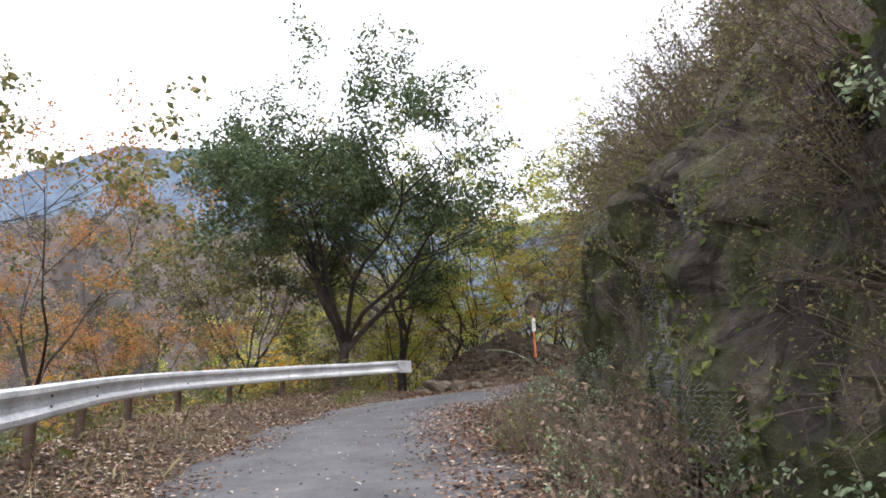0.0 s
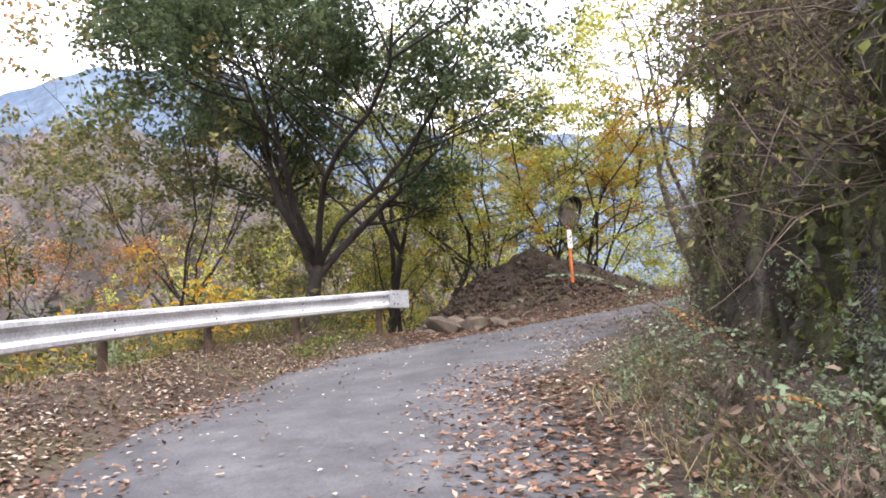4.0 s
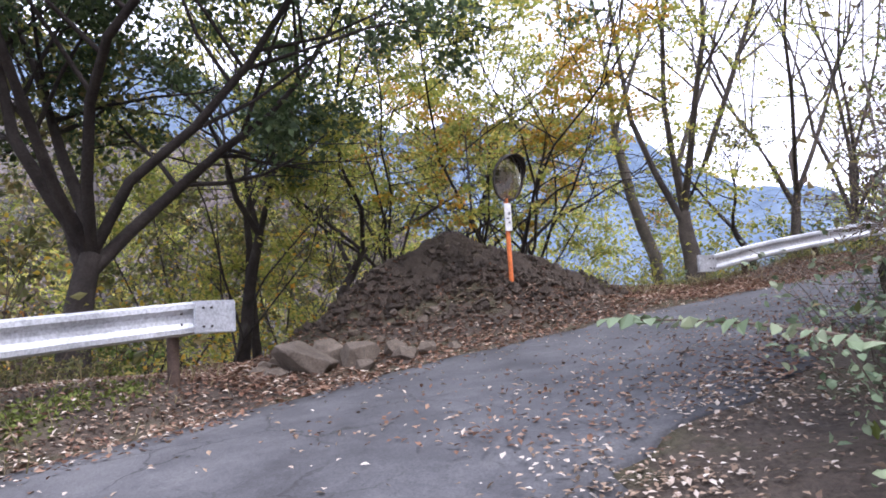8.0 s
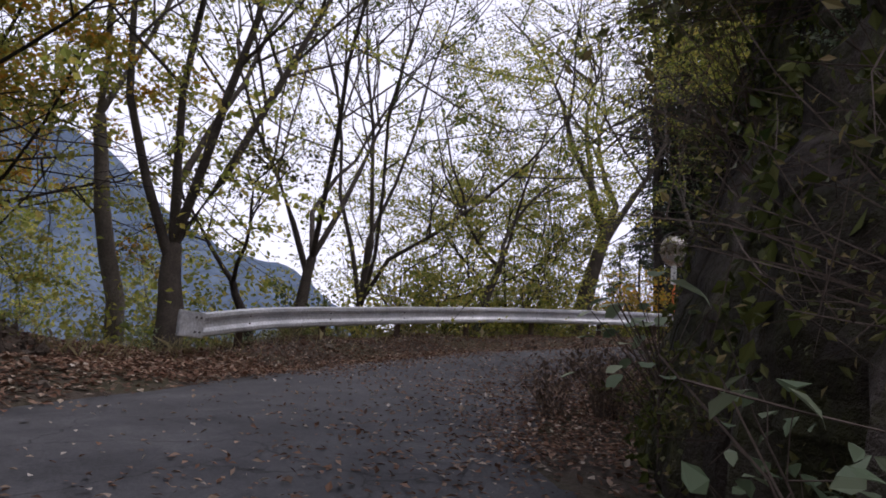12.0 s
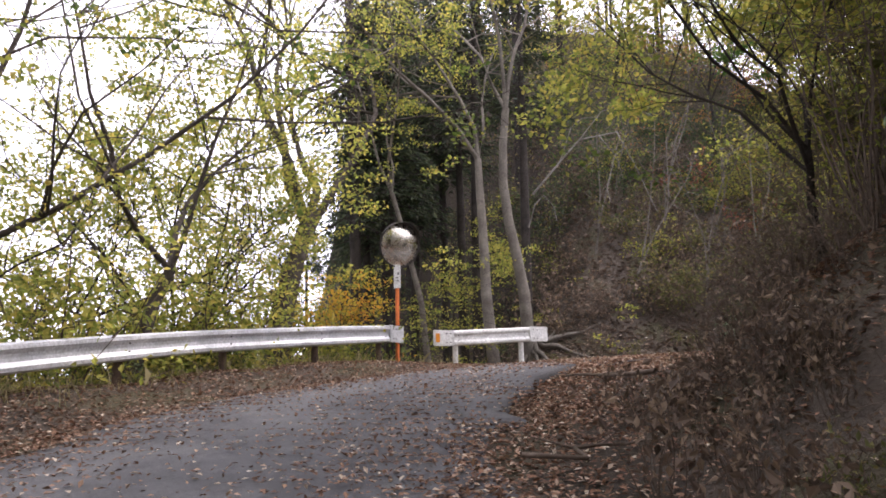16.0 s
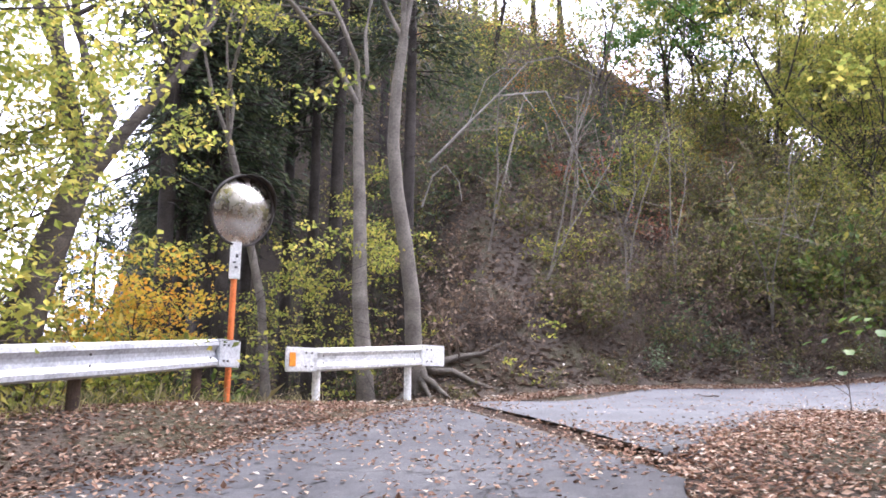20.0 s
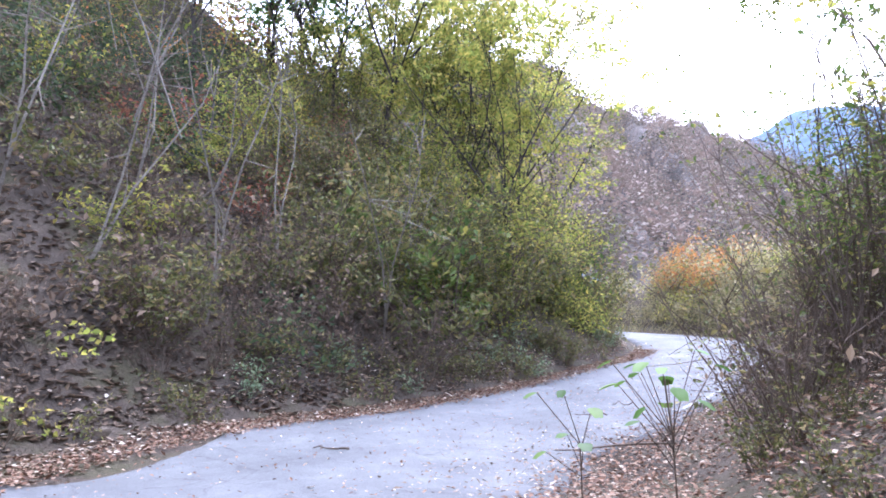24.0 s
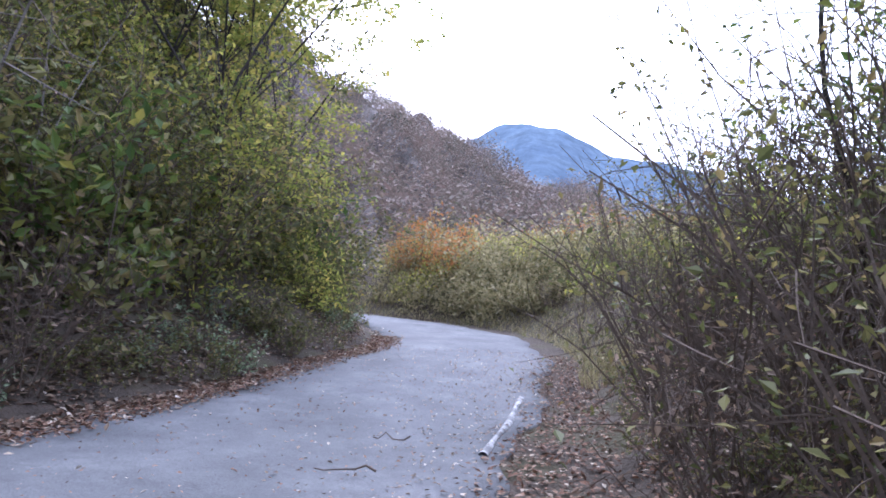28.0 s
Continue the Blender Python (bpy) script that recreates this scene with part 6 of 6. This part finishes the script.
for x, y, s, sd in ((-0.2, 22.25, 0.46, 68), (-0.75, 22.3, 0.34, 69), (-0.65, 21.75, 0.2, 70), (0.85, 21.9, 0.24, 71), (0.3, 21.35, 0.18, 72), (-0.3, 22.1, 0.3, 73), (1.2, 22.2, 0.2, 74), (0.75, 22.4, 0.26, 75), (-0.95, 22.0, 0.16, 76), (1.6, 22.3, 0.13, 77)):
    stone((x, y), s, sd, "broken brown stone in the pile by the mound")
rs = np.random.default_rng(8)
for k in range(60):
    stone((rs.uniform(-0.9, 5.0), rs.uniform(23.4, 27.2)), rs.uniform(0.05, 0.16), 10 + k, "small loose stone on the soil mound", "loose stones on the mound")
for x, y, s, sd in ((4.1, 18.8, 0.11, 60), (4.87, 18.97, 0.13, 61), (18.75, 17.1, 0.12, 62), (18.5, 17.4, 0.09, 63), (24.3, 19.2, 0.17, 64), (10.2, 26.2, 0.12, 65)):
    stone((x, y), s, sd, "loose grey stone lying at the roadside", "loose stones at the roadside")


def clods(n, seed):
    """Loose lumps of soil over the mound."""
    rng = np.random.default_rng(seed)
    x, y = rng.normal(2.0, 2.4, n), rng.normal(26.0, 1.3, n)
    keep = ((x - 2.0) / 3.7) ** 2 + ((y - 26.4) / 2.4) ** 2 < 1
    x, y = x[keep], y[keep]
    n = len(x)
    z, r = ground_height(x, y) + 0.05, rng.uniform(0.02, 0.1, n) * rng.uniform(0.5, 1.3, n)
    corner = np.array([(1, 0, 0), (0, 1, 0), (-1, 0, 0), (0, -1, 0), (0, 0, 1), (0, 0, -1)], float)
    v = np.stack([x, y, z], 1)[:, None] + corner[None] * rng.uniform(0.6, 1.3, (n, 6, 1)) * r[:, None, None] + rng.normal(size=(n, 6, 3)) * r[:, None, None] * 0.25
    face = np.array([(0, 1, 4), (1, 2, 4), (2, 3, 4), (3, 0, 4), (1, 0, 5), (2, 1, 5), (3, 2, 5), (0, 3, 5)])
    ob = mesh_object("clods", v.reshape(-1, 3), (np.arange(n)[:, None, None] * 6 + face).reshape(-1, 3), MOUND_SOIL, None, "crumbled lumps of dark soil on the mound")
    return tagged(ob, "", "soil", "", "stuff")
clods(2600, 9)


# ---- cross drain and gutter ----
def cross_drain():
    k = DRAIN
    l, t = LEFT[k], TAN[k]
    a, b = ROAD[k, 3] + 0.1, -ROAD[k, 4] + 0.55
    slant = l + t * JOINT[1]
    mid = ROAD[k, :2] + slant * (a + b) / 2 + t * 0.12
    root = thing("cross_drain", (*mid, ROAD[k, 2] + 0.035), "rusty iron grating across the road between two pavements", "drain")
    ang = math.degrees(math.atan2(slant[1], slant[0]))
    tilt = math.degrees(math.atan(float(np.gradient(ROAD[:, 2])[k]) / 0.25 * JOINT[1] / float(np.linalg.norm(slant))))
    m = pose(0, 0, 0, 0, 0, ang) @ pose(0, 0, 0, 0, -tilt, 0)
    w = (a - b) * float(np.linalg.norm(slant))
    part("channel", box_bm((w, 0.34, 0.05), m=m @ Matrix.Translation((0, 0, -0.06))), DARK_IRON, root)
    for s in (-1, 1):
        part("kerb", box_bm((w, 0.07, 0.12), m=m @ Matrix.Translation((0, s * 0.205, -0.03)), bevel=0.01), STONE, root, "worn concrete kerb")
    for q in np.arange(-w / 2 + 0.06, w / 2, 0.085):
        part("bar", box_bm((0.03, 0.335, 0.045), m=m @ Matrix.Translation((q, 0, -0.005))), RUST, root)
    return root
cross_drain()
gut = thing("gutter", (14.75, 20.25, gh(14.75, 20.25) - 0.05), "broken concrete gutter half buried in leaves", "gutter", turn=22)
for dy in (-0.17, 0.17):
    part("side", box_bm((1.3, 0.08, 0.3), (0, dy, -0.1), 0.015), STONE, gut)
part("bed", box_bm((1.3, 0.3, 0.05), (0, 0, -0.2)), DARK_IRON, gut)


# ---- fallen sticks ----
def stick(at, length, turn, r, label, seed, lift=0.04):
    rng = np.random.default_rng(seed)
    p = np.array([(length * (q - 0.5), rng.normal() * 0.04 * length, lift + abs(rng.normal()) * 0.02) for q in np.linspace(0, 1, 7)])
    v, f = tube_arrays(p, np.linspace(r, r * 0.4, 7), 6)
    pieces = [(v, f)]
    for q in (2, 3, 5):
        e = p[q] + np.array([rng.normal() * 0.12, rng.normal() * 0.22, abs(rng.normal()) * 0.05]) * length * 0.6
        pieces.append(tube_arrays(np.array([p[q], (p[q] + e) / 2, e]), [r * 0.5, r * 0.4, r * 0.2], 5))
    v, f = join_arrays(pieces)
    ob = mesh_object("fallen_branch", v, f, TWIG, None, label, True)
    ob.matrix_world = pose(at[0], at[1], gh(*at) + 0.02, 0, 0, turn)
    return tagged(ob, "", "branch", "fallen branches")
stick((3.18, 18.68), 0.7, 60, 0.014, "pale fallen twig on the leafy verge", 1, 0.06)
stick((22.6, 12.6), 0.5, 25, 0.011, "fallen branch lying across the pale road", 2, 0.06)
stick((22.9, 11.4), 0.4, 10, 0.009, "thin fallen branch on the pale road", 3, 0.06)
stick((22.2, 17.4), 0.4, 40, 0.014, "short broken twig on the pale road", 4, 0.06)
stick((13.6, 20.6), 2.4, 20, 0.025, "long dead branch lying on the inner bank", 5, 0.15)
stick((11.2, 20.6), 1.8, -30, 0.018, "dead branch lying among the leaves", 6, 0.12)
stick((20.6, 14.6), 1.6, 70, 0.018, "dead branch at the edge of the pale road", 7, 0.1)

# worn white edge line on the upper road
ribbon("edge_line", row_at(17.6), row_at(18.6), lambda k: -ROAD[k, 4] + 0.32 + 0 * k, lambda k: -ROAD[k, 4] + 0.24 + 0.02 * np.sin(k), 0.046, LINE_PAINT, "worn white edge line on the pale road", "road marking", 0.01)


# ---- plants close to the path ----
def big_leaf_plant(at, leaves, leaf, height, material, label, seed, spread=0.35, name="broad_leaf_plant"):
    rng = np.random.default_rng(seed)
    root = thing(name, (at[0], at[1], gh(*at)), label, "plant")
    wood, lv, lf, count = [], [], [], 0
    for k in range(leaves):
        a, h = rng.uniform(0, 6.28), height * rng.uniform(0.45, 1.0)
        base = np.array([0, 0, h * 0.55])
        tip = np.array([math.cos(a) * spread * rng.uniform(0.4, 1.1), math.sin(a) * spread * rng.uniform(0.4, 1.1), h])
        wood.append(tube_arrays(np.array([(0, 0, -0.05), base * 0.7, base, tip]), [0.008, 0.006, 0.004, 0.003], 4))
        s = leaf * rng.uniform(0.7, 1.2)
        out = np.array([math.cos(a), math.sin(a), -0.35 + rng.normal() * 0.2])
        out /= np.linalg.norm(out)
        side = np.cross(out, (0, 0, 1))
        side /= np.linalg.norm(side)
        nor = np.cross(side, out)
        rim = []
        for q in range(12):
            u = q / 12 * 2 * math.pi
            lobe = 1 + 0.10 * math.cos(5 * u)
            along, wide = (0.5 - 0.55 * math.cos(u)) * s * lobe, 0.46 * math.sin(u) * s * lobe
            rim.append(tip + out * along + side * wide + nor * (0.10 * abs(math.sin(u)) * s - 0.10 * (along / s) ** 2 * s))
        mid = tip + out * s * 0.5 - nor * 0.02 * s
        lv.append(np.array([mid, *rim]))
        lf += [(count, count + 1 + q, count + 1 + (q + 1) % 12) for q in range(12)]
        count += 13
    v, f = join_arrays(wood)
    mesh_object("stalk", v, f, TWIG, root)
    mesh_object("foliage", np.concatenate(lv), lf, material, root, "", True)
    return root
big_leaf_plant((18.03, 17.4), 16, 0.1, 1.12, FRESH, "bright green broad-leaved plant at the road edge", 1)
big_leaf_plant((18.9, 17.25), 6, 0.1, 0.9, FRESH, "bright green broad-leaved seedling", 2)
big_leaf_plant((6.25, 18.75), 30, 0.105, 1.25, PALE_GREEN, "broad pale-leaved plant on the shaded bank", 3, 0.5)

big_leaf_plant((6.8, 18.95), 24, 0.10, 1.1, PALE_GREEN, "broad pale-leaved plant low on the shaded bank", 4, 0.45)


def spray(at, tip, leaf, pairs, material, label, seed, name="leafy_branch"):
    """An arching branch with pairs of leaves."""
    rng = np.random.default_rng(seed)
    a, b = np.array(at, float), np.array(tip, float)
    root = thing(name, tuple(a), label, "branch")
    t = np.linspace(0, 1, 14)[:, None]
    p = (b - a) * t + np.array([0, 0, 0.09]) * np.sin(t * math.pi) * np.linalg.norm(b - a)
    v, f = tube_arrays(p, np.linspace(0.007, 0.002, 14), 5)
    mesh_object("twig", v, f, TWIG, root)
    c, ways = [], []
    d = (b - a) / np.linalg.norm(b - a)
    side = np.cross(d, (0, 0, 1))
    for q in np.linspace(0.15, 1, pairs):
        at_q = p[min(int(q * 13), 12)] + (p[min(int(q * 13) + 1, 13)] - p[min(int(q * 13), 12)]) * ((q * 13) % 1)
        for s in (-1, 1):
            w = side * s + d * 0.35 + np.array([0, 0, -0.25])
            c.append(at_q + w * leaf * 0.5)
            ways.append(w)
    v, f = leaf_arrays(np.array(c), leaf, rng, 0.35, 0.15, 0.6, np.array(ways), True)
    mesh_object("foliage", v, f, material, root)
    return root
spray((1.7, 13.35, gh(1.7, 13.35) + 0.75), (0.76, 14.28, 2.56), 0.055, 38, PALE_GREEN, "arching twig with pale paired leaves", 1)
spray((2.2, 12.4, gh(2.2, 12.4) + 0.5), (1.25, 11.5, 1.75), 0.055, 14, PALE_GREEN, "arching twig with pale paired leaves", 2)
spray((2.1, 9.6, gh(2.1, 9.6) + 0.4), (1.3, 8.6, 1.25), 0.05, 14, PALE_GREEN, "arching twig with pale paired leaves", 3)
spray((2.2, 7.0, gh(2.2, 7.0) + 0.3), (1.45, 6.3, 1.0), 0.05, 13, ORANGE_LEAF, "arching twig with reddish paired leaves", 4)
for k in range(22):
    y = 4.8 + 9.0 * rs.random()
    x = 1.75 + max(0, (y - 11.5) * 0.25) + rs.uniform(-0.25, 0.3)
    z = gh(x, y) + rs.uniform(0.05, 0.4)
    spray((x, y, z), (x - rs.uniform(0.35, 0.75), y + rs.uniform(-0.6, 0.4), z + rs.uniform(0.1, 0.7)), rs.uniform(0.04, 0.06), 12, (PALE_GREEN, PALE_GREEN, GREEN, PALE_LITTER, ORANGE_LEAF)[k % 5], "arching twig with paired leaves at the rock foot", 20 + k)
vine = thing("vine", (3.93, 16.97, gh(3.93, 16.97)), "bare pale woody vine hanging down the dark rock", "vine")
tubes_part("stem", [([(3.94, 16.95, 2.2), (3.92, 16.97, 3.2), (3.92, 16.97, 3.35), (3.93, 16.96, 3.55), (3.92, 16.97, 3.75), (3.92, 17.0, 4.2), (3.98, 16.9, 5.2)], 0.009, 0.007),
                    ([(3.92, 16.97, 3.36), (3.89, 17.06, 3.30), (3.86, 17.16, 3.24)], 0.006, 0.003), ([(3.88, 17.12, 3.74), (3.91, 17.04, 3.64), (3.92, 16.98, 3.55)], 0.003, 0.005),
                    ([(3.93, 16.95, 3.6), (3.95, 16.87, 3.47), (3.98, 16.75, 3.3)], 0.005, 0.003)], BARE_PALE, vine, "")
# orange reflector on the end of the short rail
refl = new("reflector")
refl.matrix_world = pose(21.68, 23.83, 4.70, 0, 0, 37.7)
tagged(refl, "orange reflector plate on the white rail's end", "reflector")
part("plate", box_bm((0.018, 0.10, 0.2), bevel=0.004), REFLECTOR, refl)
# cushions of moss under the rail end
rng = np.random.default_rng(130)
c = np.concatenate([np.stack([rng.normal(x, 0.13, 260), rng.normal(y, 0.2, 260)], 1) for x, y in ((-2.65, 18.9), (-2.45, 19.4), (-2.1, 19.9), (-2.8, 18.2))])
c = np.column_stack([c, ground_height(c[:, 0], c[:, 1]) + rng.random(len(c)) * 0.04])
v, f = leaf_arrays(c, 0.05, rng, 0.2, 0.0, 0.6)
tagged(mesh_object("moss", v, f, FRESH_MOSS, None, "bright green moss on the verge below the guardrail"), "", "moss", "", "stuff")
